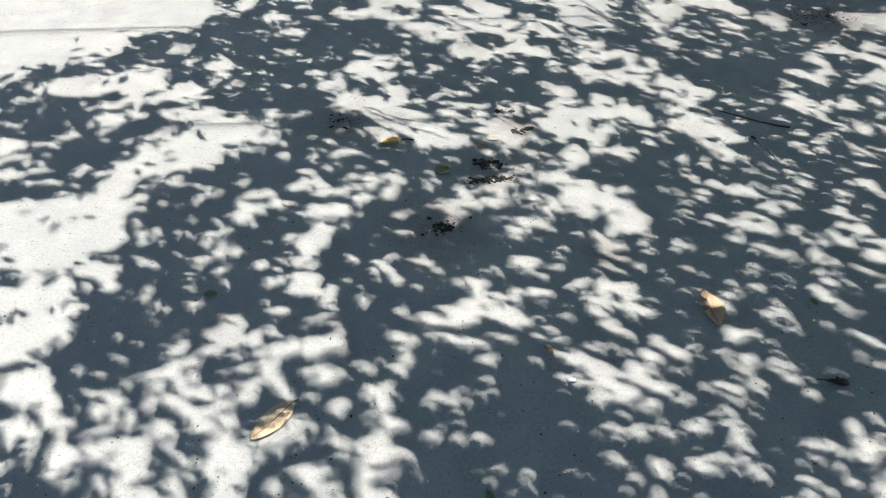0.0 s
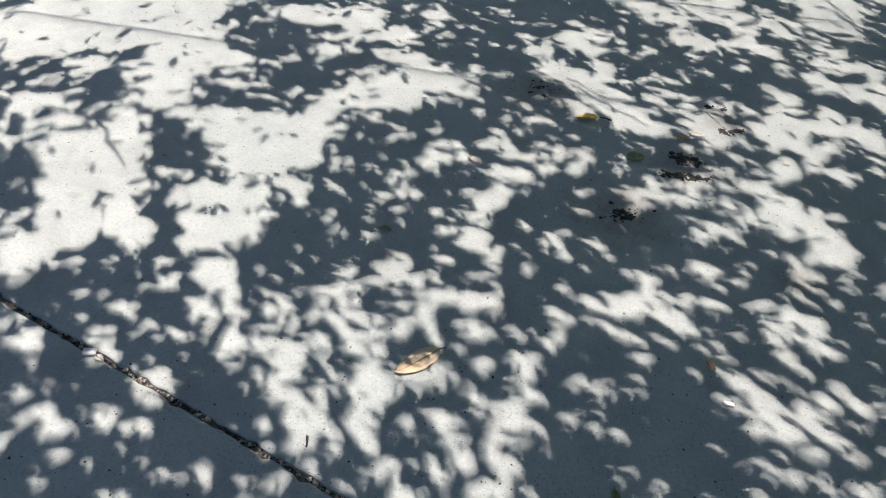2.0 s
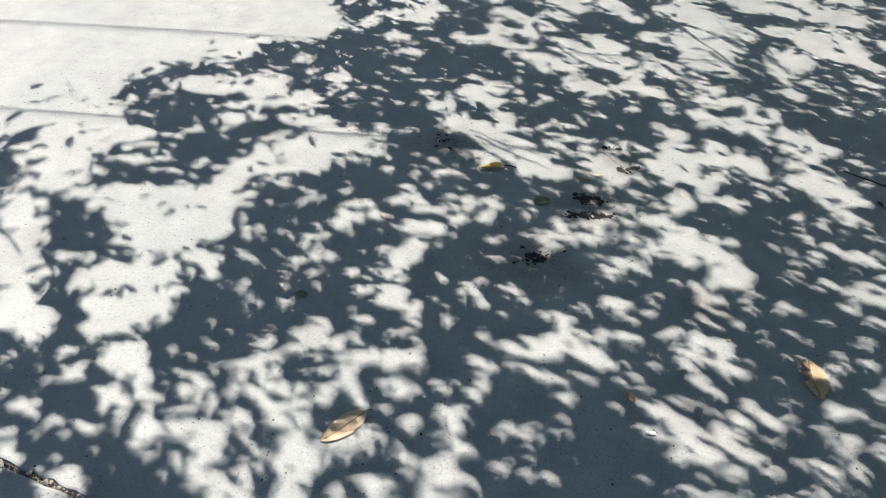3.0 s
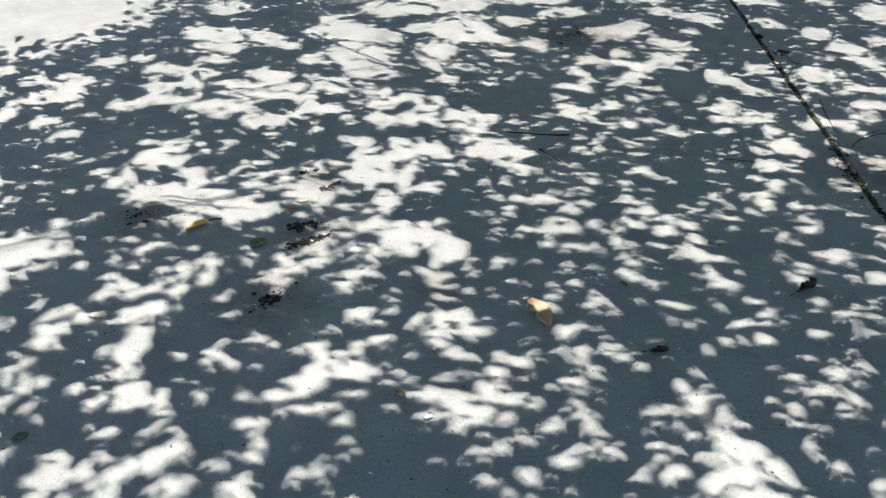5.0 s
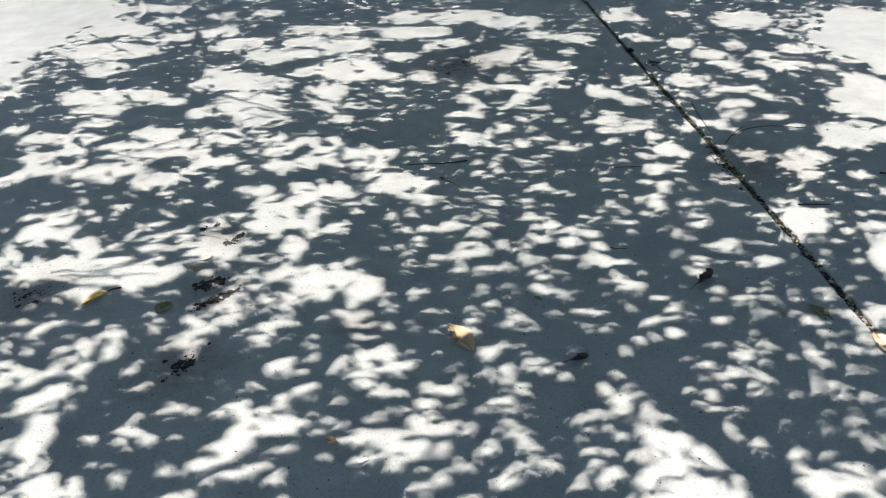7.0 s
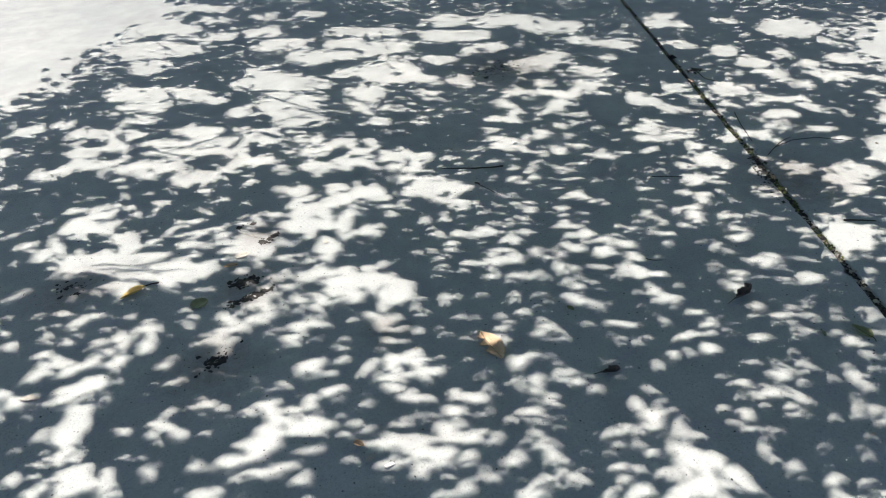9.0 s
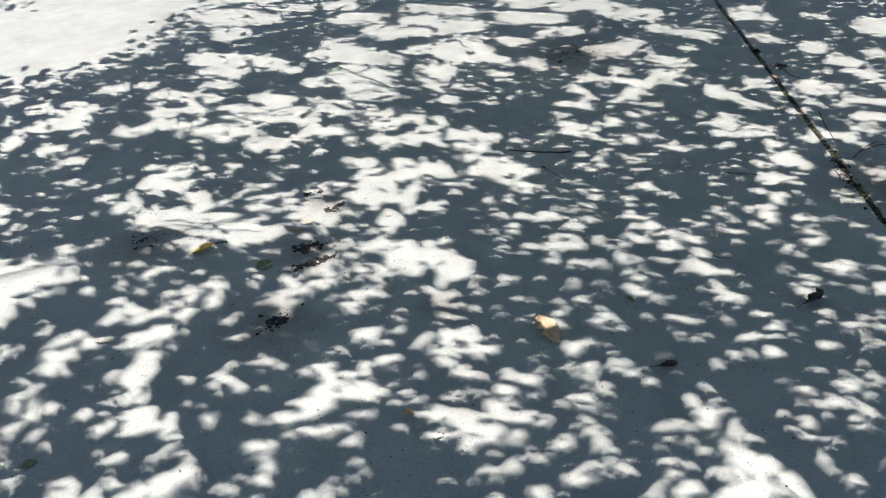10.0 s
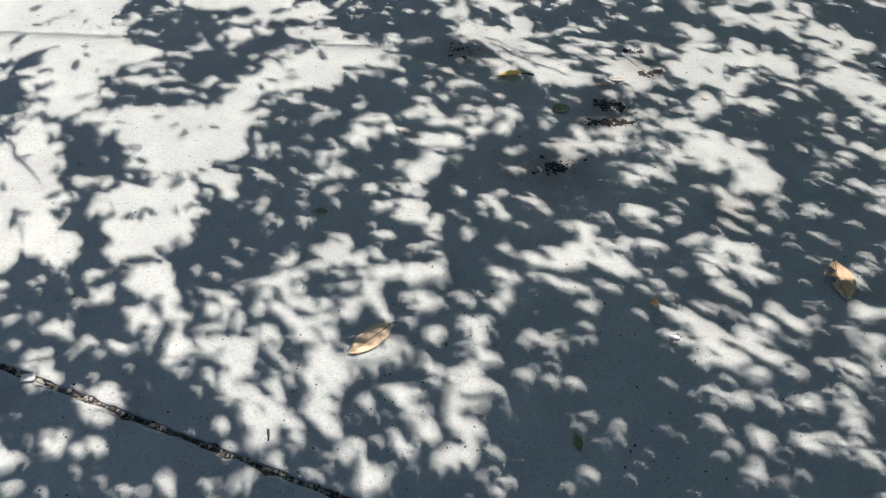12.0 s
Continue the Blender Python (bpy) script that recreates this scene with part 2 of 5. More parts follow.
gap(-0.455, 3.990, -0.450, 4.015, 0.012)
gap(0.117, 3.588, 0.255, 3.524, 0.126)
gap(0.169, 3.462, 0.297, 3.362, 0.105)
gap(0.375, 3.462, 0.553, 3.370, 0.053)
gap(0.411, 3.319, 0.515, 3.245, 0.070)
gap(-0.421, 3.836, -0.264, 3.749, 0.104)
gap(-0.179, 3.717, -0.114, 3.665, 0.065)
gap(-0.429, 3.609, -0.371, 3.560, 0.103)
gap(-0.284, 3.571, -0.211, 3.537, 0.073)
gap(-0.436, 3.455, -0.274, 3.357, 0.076)
gap(-0.109, 3.265, 0.023, 3.200, 0.184)
gap(-0.030, 3.382, 0.126, 3.308, 0.090)
gap(-0.061, 3.532, 0.079, 3.420, 0.060)
gap(0.189, 3.280, 0.331, 3.206, 0.078)
gap(0.317, 3.098, 0.432, 3.036, 0.073)
gap(0.213, 3.039, 0.301, 2.979, 0.032)
gap(0.458, 2.935, 0.496, 2.917, 0.036)
gap(0.639, 3.185, 0.722, 3.141, 0.052)
gap(0.667, 3.024, 0.696, 3.009, 0.093)
gap(0.609, 2.878, 0.662, 2.840, 0.117)
gap(0.783, 2.821, 0.779, 2.838, 0.109)
gap(0.817, 3.076, 0.869, 3.050, 0.072)
gap(1.268, 5.450, 1.326, 5.399, 0.148)
gap(1.331, 4.858, 1.441, 4.817, 0.155)
gap(1.252, 4.613, 1.362, 4.571, 0.141)
gap(0.191, 5.642, 0.373, 5.482, 0.247)
gap(0.528, 5.672, 0.592, 5.611, 0.145)
gap(0.108, 6.329, 0.679, 5.948, 0.168)
gap(1.549, 4.717, 1.681, 4.657, 0.276)
gap(1.452, 4.393, 1.602, 4.295, 0.305)
gap(1.380, 3.932, 1.427, 3.902, 0.462)
gap(2.159, 4.693, 2.163, 4.691, 0.440)
gap(1.980, 4.410, 2.192, 4.270, 0.329)
gap(2.043, 4.027, 2.219, 3.947, 0.179)
gap(1.707, 3.972, 1.830, 3.904, 0.142)
gap(1.435, 3.734, 1.576, 3.663, 0.107)
gap(1.711, 3.564, 1.759, 3.542, 0.125)
gap(1.731, 3.436, 1.737, 3.434, 0.064)
gap(2.408, 4.482, 2.524, 4.584, 0.285)
gap(2.645, 4.255, 2.753, 4.417, 0.351)
gap(2.882, 4.076, 2.933, 4.153, 0.260)
gap(2.771, 3.803, 2.784, 3.823, 0.207)
gap(2.914, 3.693, 3.008, 3.579, 0.156)
gap(2.736, 3.440, 2.754, 3.432, 0.080)
gap(2.229, 3.613, 2.347, 3.545, 0.239)
gap(2.443, 3.658, 2.515, 3.623, 0.170)
gap(2.440, 3.351, 2.564, 3.220, 0.126)
gap(1.114, 3.528, 1.195, 3.655, 0.245)
gap(1.070, 3.405, 1.073, 3.409, 0.114)
gap(1.467, 3.470, 1.534, 3.437, 0.047)
gap(1.442, 3.385, 1.458, 3.377, 0.035)
gap(1.342, 3.358, 1.343, 3.358, 0.033)
gap(1.227, 3.298, 1.250, 3.290, 0.025)
gap(1.095, 3.221, 1.107, 3.215, 0.095)
gap(1.265, 3.111, 1.268, 3.111, 0.038)
gap(1.299, 3.148, 1.325, 3.145, 0.023)
gap(1.099, 3.058, 1.102, 3.058, 0.033)
gap(0.947, 2.997, 0.976, 2.984, 0.039)
gap(1.546, 3.098, 1.576, 3.086, 0.019)
gap(1.824, 3.308, 1.825, 3.313, 0.029)
gap(1.961, 3.218, 1.962, 3.220, 0.144)
gap(1.797, 3.098, 1.828, 3.084, 0.066)
gap(1.844, 3.192, 1.844, 3.203, 0.010)
gap(2.142, 3.248, 2.160, 3.264, 0.091)
gap(2.080, 3.151, 2.212, 3.033, 0.076)
gap(2.020, 2.921, 2.023, 2.934, 0.087)
gap(2.092, 2.990, 2.101, 2.980, 0.070)
gap(1.787, 2.984, 1.818, 2.971, 0.048)
gap(1.669, 2.946, 1.746, 2.898, 0.079)
gap(2.362, 3.146, 2.460, 3.101, 0.085)
gap(2.302, 3.106, 2.399, 3.057, 0.065)
gap(2.522, 2.992, 2.540, 2.985, 0.039)
gap(2.378, 2.971, 2.400, 2.957, 0.027)
gap(2.503, 2.824, 2.539, 2.807, 0.129)
gap(2.274, 2.616, 2.278, 2.615, 0.030)
gap(2.121, 2.766, 2.127, 2.787, 0.029)
gap(2.007, 2.718, 2.042, 2.696, 0.020)
gap(1.909, 2.896, 1.932, 2.876, 0.032)
gap(1.865, 2.841, 1.874, 2.836, 0.027)
gap(1.927, 2.708, 1.930, 2.707, 0.050)
gap(1.793, 2.696, 1.829, 2.668, 0.043)
gap(1.897, 2.591, 1.929, 2.576, 0.010)
gap(1.739, 2.630, 1.744, 2.623, 0.022)
gap(1.564, 2.857, 1.617, 2.814, 0.023)
gap(1.545, 2.733, 1.671, 2.640, 0.047)
gap(1.524, 2.653, 1.525, 2.656, 0.103)
gap(1.550, 2.581, 1.684, 2.483, 0.030)
gap(1.760, 2.484, 1.786, 2.468, 0.039)
gap(1.886, 2.473, 1.904, 2.462, 0.034)
gap(1.873, 2.376, 1.953, 2.296, 0.038)
gap(1.794, 2.315, 1.807, 2.299, 0.034)
gap(2.074, 2.520, 2.074, 2.520, 0.032)
gap(2.077, 2.439, 2.077, 2.439, 0.046)
gap(2.073, 2.593, 2.085, 2.586, 0.032)
gap(1.433, 2.752, 1.435, 2.766, 0.005)
gap(1.239, 2.664, 1.269, 2.640, 0.016)
gap(1.271, 2.575, 1.280, 2.566, 0.013)
gap(1.418, 2.524, 1.446, 2.507, 0.019)
gap(1.519, 2.491, 1.550, 2.483, 0.011)
gap(1.467, 2.413, 1.494, 2.404, 0.024)
gap(1.568, 2.403, 1.587, 2.396, 0.019)
gap(1.536, 2.352, 1.542, 2.348, 0.016)
gap(1.667, 2.319, 1.713, 2.282, 0.031)
gap(1.425, 2.330, 1.442, 2.325, 0.033)
gap(1.510, 2.296, 1.529, 2.288, 0.030)
gap(1.638, 2.216, 1.691, 2.190, 0.018)
gap(0.863, 2.934, 0.905, 2.908, 0.079)
gap(0.848, 2.799, 0.904, 2.757, 0.084)
gap(0.999, 2.804, 1.152, 2.719, 0.088)
gap(0.975, 2.697, 1.071, 2.646, 0.053)
gap(0.885, 2.660, 0.893, 2.658, 0.015)
gap(0.975, 2.569, 1.122, 2.487, 0.038)
gap(2.257, 2.381, 2.280, 2.472, 0.122)
gap(2.381, 2.502, 2.386, 2.517, 0.050)
gap(2.137, 2.261, 2.140, 2.270, 0.058)
gap(3.438, 3.855, 3.499, 3.914, 0.207)
gap(3.621, 3.982, 3.658, 3.957, 0.110)
gap(3.568, 3.760, 3.590, 3.745, 0.102)
gap(3.909, 3.684, 3.918, 3.680, 0.109)
gap(4.159, 3.326, 4.197, 3.384, 0.571)
gap(4.190, 2.991, 4.204, 2.997, 0.099)
gap(3.313, 3.384, 3.328, 3.432, 0.110)
gap(3.452, 3.141, 3.502, 3.193, 0.192)
gap(3.434, 2.940, 3.473, 2.892, 0.225)
gap(3.196, 2.899, 3.199, 2.898, 0.044)
gap(3.737, 2.988, 3.748, 2.961, 0.148)
gap(3.438, 2.701, 3.458, 2.694, 0.153)
gap(3.736, 2.735, 3.759, 2.754, 0.154)
gap(3.630, 2.610, 3.789, 2.507, 0.134)
gap(3.990, 2.707, 4.063, 2.676, 0.238)
gap(3.422, 2.541, 3.475, 2.506, 0.086)
gap(3.024, 2.640, 3.046, 2.676, 0.239)
gap(2.879, 2.523, 2.893, 2.529, 0.054)
gap(2.768, 2.835, 2.828, 2.803, 0.137)
gap(4.895, 2.837, 4.935, 2.897, 0.586)
gap(4.527, 2.427, 4.623, 2.574, 0.325)
gap(4.264, 2.187, 4.328, 2.354, 0.266)
gap(3.862, 2.155, 3.907, 2.136, 0.236)
gap(3.593, 2.076, 3.653, 2.049, 0.184)
gap(3.454, 1.934, 3.458, 1.944, 0.181)
gap(3.199, 1.801, 3.403, 1.694, 0.261)
gap(3.082, 1.714, 3.158, 1.667, 0.113)
gap(3.903, 1.955, 3.911, 1.956, 0.102)
gap(3.324, 1.541, 3.346, 1.575, 0.061)
gap(3.311, 2.093, 3.356, 2.163, 0.023)
gap(3.865, 2.422, 3.912, 2.409, 0.094)
gap(3.683, 2.257, 3.686, 2.256, 0.040)
gap(2.506, 2.726, 2.536, 2.739, 0.134)
gap(2.577, 2.597, 2.581, 2.605, 0.110)
gap(2.771, 2.683, 2.847, 2.663, 0.034)
gap(2.722, 2.458, 2.739, 2.444, 0.083)
gap(2.369, 2.553, 2.371, 2.551, 0.043)
gap(2.390, 2.341, 2.396, 2.359, 0.126)
gap(2.377, 2.204, 2.377, 2.204, 0.095)
gap(2.230, 2.083, 2.374, 2.056, 0.088)
gap(2.338, 2.020, 2.382, 1.977, 0.038)
gap(2.663, 2.230, 2.758, 2.133, 0.074)
gap(2.880, 2.191, 2.936, 2.157, 0.096)
gap(3.030, 2.318, 3.095, 2.277, 0.121)
gap(2.981, 2.455, 3.031, 2.446, 0.031)
gap(3.101, 2.472, 3.275, 2.396, 0.063)
gap(2.568, 2.172, 2.576, 2.187, 0.070)
gap(2.466, 1.896, 2.485, 1.891, 0.042)
gap(2.569, 1.974, 2.581, 1.934, 0.020)
gap(3.041, 1.957, 3.074, 1.919, 0.027)
gap(3.039, 2.093, 3.125, 2.038, 0.043)
gap(3.253, 2.271, 3.255, 2.270, 0.075)
gap(2.615, 1.849, 2.651, 1.814, 0.062)
gap(2.814, 1.729, 2.902, 1.658, 0.101)
gap(2.700, 1.668, 2.772, 1.616, 0.097)
gap(2.699, 1.564, 2.701, 1.569, 0.046)
gap(2.144, 1.954, 2.203, 1.926, 0.052)
gap(2.297, 1.948, 2.314, 1.934, 0.026)
gap(2.226, 1.876, 2.246, 1.860, 0.019)
gap(2.879, 1.444, 2.909, 1.429, 0.043)
gap(3.086, 1.667, 3.120, 1.628, 0.016)
gap(2.355, 1.750, 2.362, 1.743, 0.032)
gap(-0.445, 3.429, -0.196, 3.277, 0.055)
gap(-0.185, 3.267, -0.079, 3.192, 0.111)
gap(0.041, 3.065, 0.152, 3.011, 0.097)
gap(0.029, 2.964, 0.042, 2.958, 0.034)
gap(0.134, 2.972, 0.138, 2.970, 0.043)
gap(0.317, 2.833, 0.329, 2.877, 0.036)
gap(-0.228, 3.085, -0.213, 3.088, 0.015)
gap(-0.228, 3.020, -0.222, 3.017, 0.022)
gap(-0.416, 3.117, -0.403, 3.113, 0.006)
gap(0.081, 2.885, 0.124, 2.864, 0.011)
gap(0.171, 2.763, 0.211, 2.745, 0.014)
gap(-0.104, 2.865, -0.041, 2.840, 0.022)
gap(-0.013, 2.646, 0.087, 2.618, 0.023)
gap(-0.050, 2.698, -0.039, 2.694, 0.005)
gap(-0.203, 2.796, -0.169, 2.770, 0.019)
gap(-0.268, 2.920, -0.241, 2.908, 0.027)
gap(-0.221, 2.869, -0.182, 2.859, 0.010)
gap(-0.452, 2.965, -0.448, 2.973, 0.044)
gap(-0.355, 2.874, -0.302, 2.853, 0.066)
gap(-0.438, 2.827, -0.311, 2.744, 0.077)
gap(-0.286, 2.655, -0.207, 2.600, 0.058)
gap(-0.153, 2.547, -0.148, 2.544, 0.029)
gap(-0.005, 2.543, 0.039, 2.528, 0.023)
gap(-0.022, 2.470, 0.072, 2.414, 0.034)
gap(0.096, 2.528, 0.123, 2.518, 0.010)
gap(0.135, 2.431, 0.278, 2.345, 0.096)
gap(0.144, 2.335, 0.274, 2.258, 0.059)
gap(0.216, 2.522, 0.289, 2.474, 0.029)
gap(0.307, 2.550, 0.381, 2.523, 0.011)
gap(0.445, 2.720, 0.445, 2.724, 0.047)
gap(0.482, 2.685, 0.524, 2.660, 0.064)
gap(0.495, 2.571, 0.659, 2.488, 0.099)
gap(0.655, 2.602, 0.698, 2.592, 0.093)
gap(0.456, 2.488, 0.559, 2.441, 0.051)
gap(0.392, 2.423, 0.614, 2.308, 0.064)
gap(0.406, 2.361, 0.486, 2.307, 0.016)
gap(0.644, 2.402, 0.655, 2.398, 0.031)
gap(0.488, 2.179, 0.516, 2.163, 0.110)
gap(0.525, 2.227, 0.526, 2.228, 0.050)
gap(0.341, 2.303, 0.384, 2.264, 0.011)
gap(0.314, 2.193, 0.358, 2.171, 0.010)
gap(-0.447, 2.564, -0.121, 2.423, 0.054)
gap(-0.444, 2.499, 0.057, 2.257, 0.063)
gap(-0.285, 2.364, -0.022, 2.218, 0.030)
gap(-0.336, 2.537, -0.193, 2.467, 0.029)
gap(-0.093, 2.231, -0.016, 2.192, 0.010)
gap(-0.291, 2.310, -0.209, 2.267, 0.023)
gap(-0.314, 2.285, -0.300, 2.277, 0.016)
gap(-0.005, 2.128, 0.037, 2.117, 0.014)
gap(-0.051, 2.098, -0.051, 2.098, 0.010)
gap(-0.278, 2.198, -0.254, 2.190, 0.021)
gap(-0.435, 2.299, -0.426, 2.300, 0.006)
gap(0.161, 2.178, 0.183, 2.165, 0.011)
gap(0.254, 2.086, 0.290, 2.069, 0.005)
gap(0.314, 2.112, 0.321, 2.109, 0.005)
gap(0.388, 2.039, 0.430, 2.024, 0.041)
gap(0.381, 1.916, 0.388, 1.914, 0.016)
gap(0.304, 1.901, 0.322, 1.896, 0.010)
gap(0.373, 1.863, 0.392, 1.852, 0.010)
gap(0.477, 1.972, 0.487, 1.966, 0.080)
gap(0.465, 1.886, 0.466, 1.886, 0.066)
gap(0.069, 2.010, 0.088, 2.002, 0.010)
gap(0.145, 1.948, 0.216, 1.916, 0.031)
gap(0.172, 1.999, 0.215, 1.975, 0.025)
gap(0.195, 1.867, 0.195, 1.867, 0.010)
gap(0.074, 1.866, 0.080, 1.882, 0.051)
gap(0.262, 1.778, 0.344, 1.739, 0.033)
gap(0.349, 1.748, 0.350, 1.753, 0.028)
gap(0.221, 1.735, 0.267, 1.707, 0.012)
gap(0.038, 1.951, 0.073, 1.922, 0.010)
gap(-0.049, 1.987, -0.040, 1.980, 0.010)
gap(-0.381, 2.152, -0.330, 2.128, 0.020)
gap(-0.256, 2.087, -0.248, 2.082, 0.011)
gap(-0.463, 2.220, -0.463, 2.220, 0.010)
gap(-0.421, 2.130, -0.403, 2.125, 0.024)
gap(-0.197, 1.984, -0.174, 1.974, 0.038)
gap(-0.329, 2.055, -0.312, 2.045, 0.010)
gap(0.743, 2.535, 0.865, 2.476, 0.104)
gap(0.964, 2.433, 1.062, 2.395, 0.084)
gap(0.806, 2.374, 0.828, 2.357, 0.018)
gap(1.047, 2.459, 1.198, 2.359, 0.063)
gap(1.079, 2.288, 1.128, 2.247, 0.047)
gap(1.104, 2.198, 1.104, 2.199, 0.020)
gap(0.667, 2.384, 0.671, 2.382, 0.040)
gap(0.801, 2.294, 0.838, 2.286, 0.018)
gap(0.678, 2.245, 0.754, 2.222, 0.009)
gap(0.605, 2.245, 0.724, 2.181, 0.011)
gap(0.997, 2.153, 1.028, 2.144, 0.009)
gap(1.002, 2.035, 1.025, 2.027, 0.028)
gap(0.945, 2.044, 0.962, 2.036, 0.010)
gap(0.947, 1.993, 0.952, 1.990, 0.010)
gap(0.928, 1.953, 0.957, 1.924, 0.010)
gap(0.866, 1.915, 0.883, 1.910, 0.019)
gap(0.846, 1.862, 0.874, 1.852, 0.029)
gap(1.184, 2.180, 1.184, 2.181, 0.010)
gap(1.162, 2.135, 1.182, 2.127, 0.010)
gap(1.360, 2.212, 1.369, 2.207, 0.010)
gap(1.435, 2.287, 1.464, 2.269, 0.015)
gap(1.315, 2.130, 1.333, 2.122, 0.015)
gap(1.357, 2.057, 1.376, 2.051, 0.038)
gap(1.390, 2.115, 1.400, 2.112, 0.012)
gap(1.456, 2.076, 1.462, 2.075, 0.016)
gap(1.479, 2.024, 1.505, 2.003, 0.010)
gap(1.453, 1.963, 1.473, 1.954, 0.010)
gap(1.283, 2.031, 1.293, 2.028, 0.010)
gap(1.499, 2.221, 1.522, 2.212, 0.012)
gap(1.567, 2.158, 1.575, 2.153, 0.013)
gap(1.594, 2.078, 1.616, 2.062, 0.042)
gap(1.635, 2.001, 1.687, 1.973, 0.024)
gap(1.404, 1.892, 1.460, 1.866, 0.030)
gap(1.398, 1.815, 1.483, 1.784, 0.035)
gap(1.511, 1.734, 1.538, 1.727, 0.016)
gap(1.458, 1.671, 1.470, 1.665, 0.064)
gap(1.374, 1.720, 1.401, 1.708, 0.033)
gap(1.343, 1.773, 1.362, 1.752, 0.010)
gap(1.565, 1.670, 1.582, 1.660, 0.041)
gap(1.547, 1.596, 1.548, 1.596, 0.043)
gap(1.373, 1.605, 1.523, 1.508, 0.027)
gap(1.441, 1.517, 1.503, 1.484, 0.029)
gap(1.099, 2.011, 1.125, 2.001, 0.037)
gap(1.188, 2.010, 1.188, 2.011, 0.029)
gap(1.176, 1.961, 1.192, 1.951, 0.010)
gap(1.253, 1.913, 1.267, 1.937, 0.014)
gap(1.190, 1.871, 1.193, 1.883, 0.029)
gap(1.091, 1.863, 1.143, 1.837, 0.025)
gap(1.069, 1.796, 1.130, 1.775, 0.051)
gap(1.238, 1.796, 1.243, 1.793, 0.010)
gap(1.301, 1.727, 1.303, 1.726, 0.014)
gap(1.254, 1.724, 1.254, 1.724, 0.010)
gap(1.254, 1.651, 1.256, 1.658, 0.040)
gap(1.165, 1.614, 1.175, 1.630, 0.013)
gap(1.305, 1.619, 1.309, 1.615, 0.005)
gap(0.947, 1.838, 1.025, 1.798, 0.015)
gap(0.924, 1.792, 0.933, 1.787, 0.015)
gap(0.992, 1.728, 1.020, 1.710, 0.023)
gap(1.065, 1.686, 1.117, 1.663, 0.021)
gap(1.240, 1.540, 1.260, 1.529, 0.031)
gap(1.177, 1.504, 1.224, 1.476, 0.007)
gap(1.235, 1.426, 1.263, 1.411, 0.010)
gap(1.302, 1.389, 1.302, 1.389, 0.005)
gap(1.029, 1.593, 1.049, 1.582, 0.010)
gap(0.999, 1.562, 1.019, 1.552, 0.010)
gap(0.828, 1.721, 0.840, 1.715, 0.010)
gap(0.794, 1.681, 0.794, 1.681, 0.010)
gap(0.831, 1.667, 0.831, 1.667, 0.010)
gap(0.775, 1.657, 0.777, 1.657, 0.010)
gap(0.914, 1.514, 0.934, 1.506, 0.010)
gap(0.982, 1.453, 0.982, 1.453, 0.010)
gap(1.000, 1.492, 1.000, 1.492, 0.010)
gap(1.034, 1.428, 1.063, 1.418, 0.010)
gap(1.055, 1.379, 1.055, 1.379, 0.010)
gap(1.108, 1.347, 1.127, 1.339, 0.010)
gap(0.992, 1.380, 0.992, 1.380, 0.010)
gap(1.040, 1.371, 1.055, 1.364, 0.005)
gap(0.900, 1.448, 0.909, 1.444, 0.010)
gap(0.839, 1.537, 0.839, 1.537, 0.005)
gap(0.783, 1.570, 0.783, 1.570, 0.005)
gap(0.714, 1.550, 0.714, 1.550, 0.010)
gap(1.157, 1.253, 1.175, 1.245, 0.010)
gap(1.232, 1.231, 1.236, 1.229, 0.005)
gap(1.024, 1.332, 1.024, 1.332, 0.005)
gap(1.058, 1.315, 1.058, 1.315, 0.005)
gap(0.484, 1.933, 0.582, 1.885, 0.095)
gap(0.634, 1.893, 0.663, 1.887, 0.036)
gap(0.619, 1.798, 0.671, 1.773, 0.091)
gap(0.674, 1.675, 0.684, 1.670, 0.010)
gap(0.514, 1.710, 0.608, 1.656, 0.020)
gap(0.545, 1.617, 0.600, 1.601, 0.029)
gap(0.527, 1.571, 0.583, 1.539, 0.011)
gap(0.644, 1.556, 0.654, 1.582, 0.015)
gap(0.826, 1.438, 0.886, 1.403, 0.034)
gap(0.799, 1.999, 0.804, 1.996, 0.005)
gap(0.670, 1.971, 0.698, 1.960, 0.005)
gap(1.422, 1.406, 1.432, 1.400, 0.010)
gap(1.558, 1.584, 1.557, 1.605, 0.010)
gap(1.496, 1.500, 1.496, 1.502, 0.023)
gap(1.519, 1.476, 1.556, 1.455, 0.013)
gap(1.493, 1.404, 1.495, 1.436, 0.010)
gap(1.465, 1.352, 1.517, 1.324, 0.045)
gap(2.033, 1.887, 2.123, 1.803, 0.020)
gap(1.965, 1.784, 2.019, 1.735, 0.028)
gap(1.932, 1.709, 1.942, 1.670, 0.017)
gap(2.033, 1.660, 2.059, 1.630, 0.010)
gap(2.015, 1.566, 2.049, 1.533, 0.023)
gap(1.803, 1.731, 1.803, 1.730, 0.015)
gap(1.714, 1.687, 1.714, 1.687, 0.010)
gap(1.757, 1.658, 1.775, 1.644, 0.015)
gap(1.870, 1.521, 1.891, 1.504, 0.031)
gap(1.967, 1.507, 2.014, 1.492, 0.019)
gap(1.887, 1.455, 1.904, 1.445, 0.017)
gap(1.941, 1.373, 1.991, 1.338, 0.037)
gap(1.956, 1.322, 1.960, 1.345, 0.038)
gap(1.777, 1.414, 1.780, 1.411, 0.018)
gap(1.791, 1.357, 1.845, 1.325, 0.014)
gap(1.741, 1.320, 1.745, 1.327, 0.012)
gap(1.792, 1.286, 1.798, 1.279, 0.010)
gap(1.936, 1.243, 1.949, 1.229, 0.010)
gap(2.019, 1.212, 2.048, 1.182, 0.047)
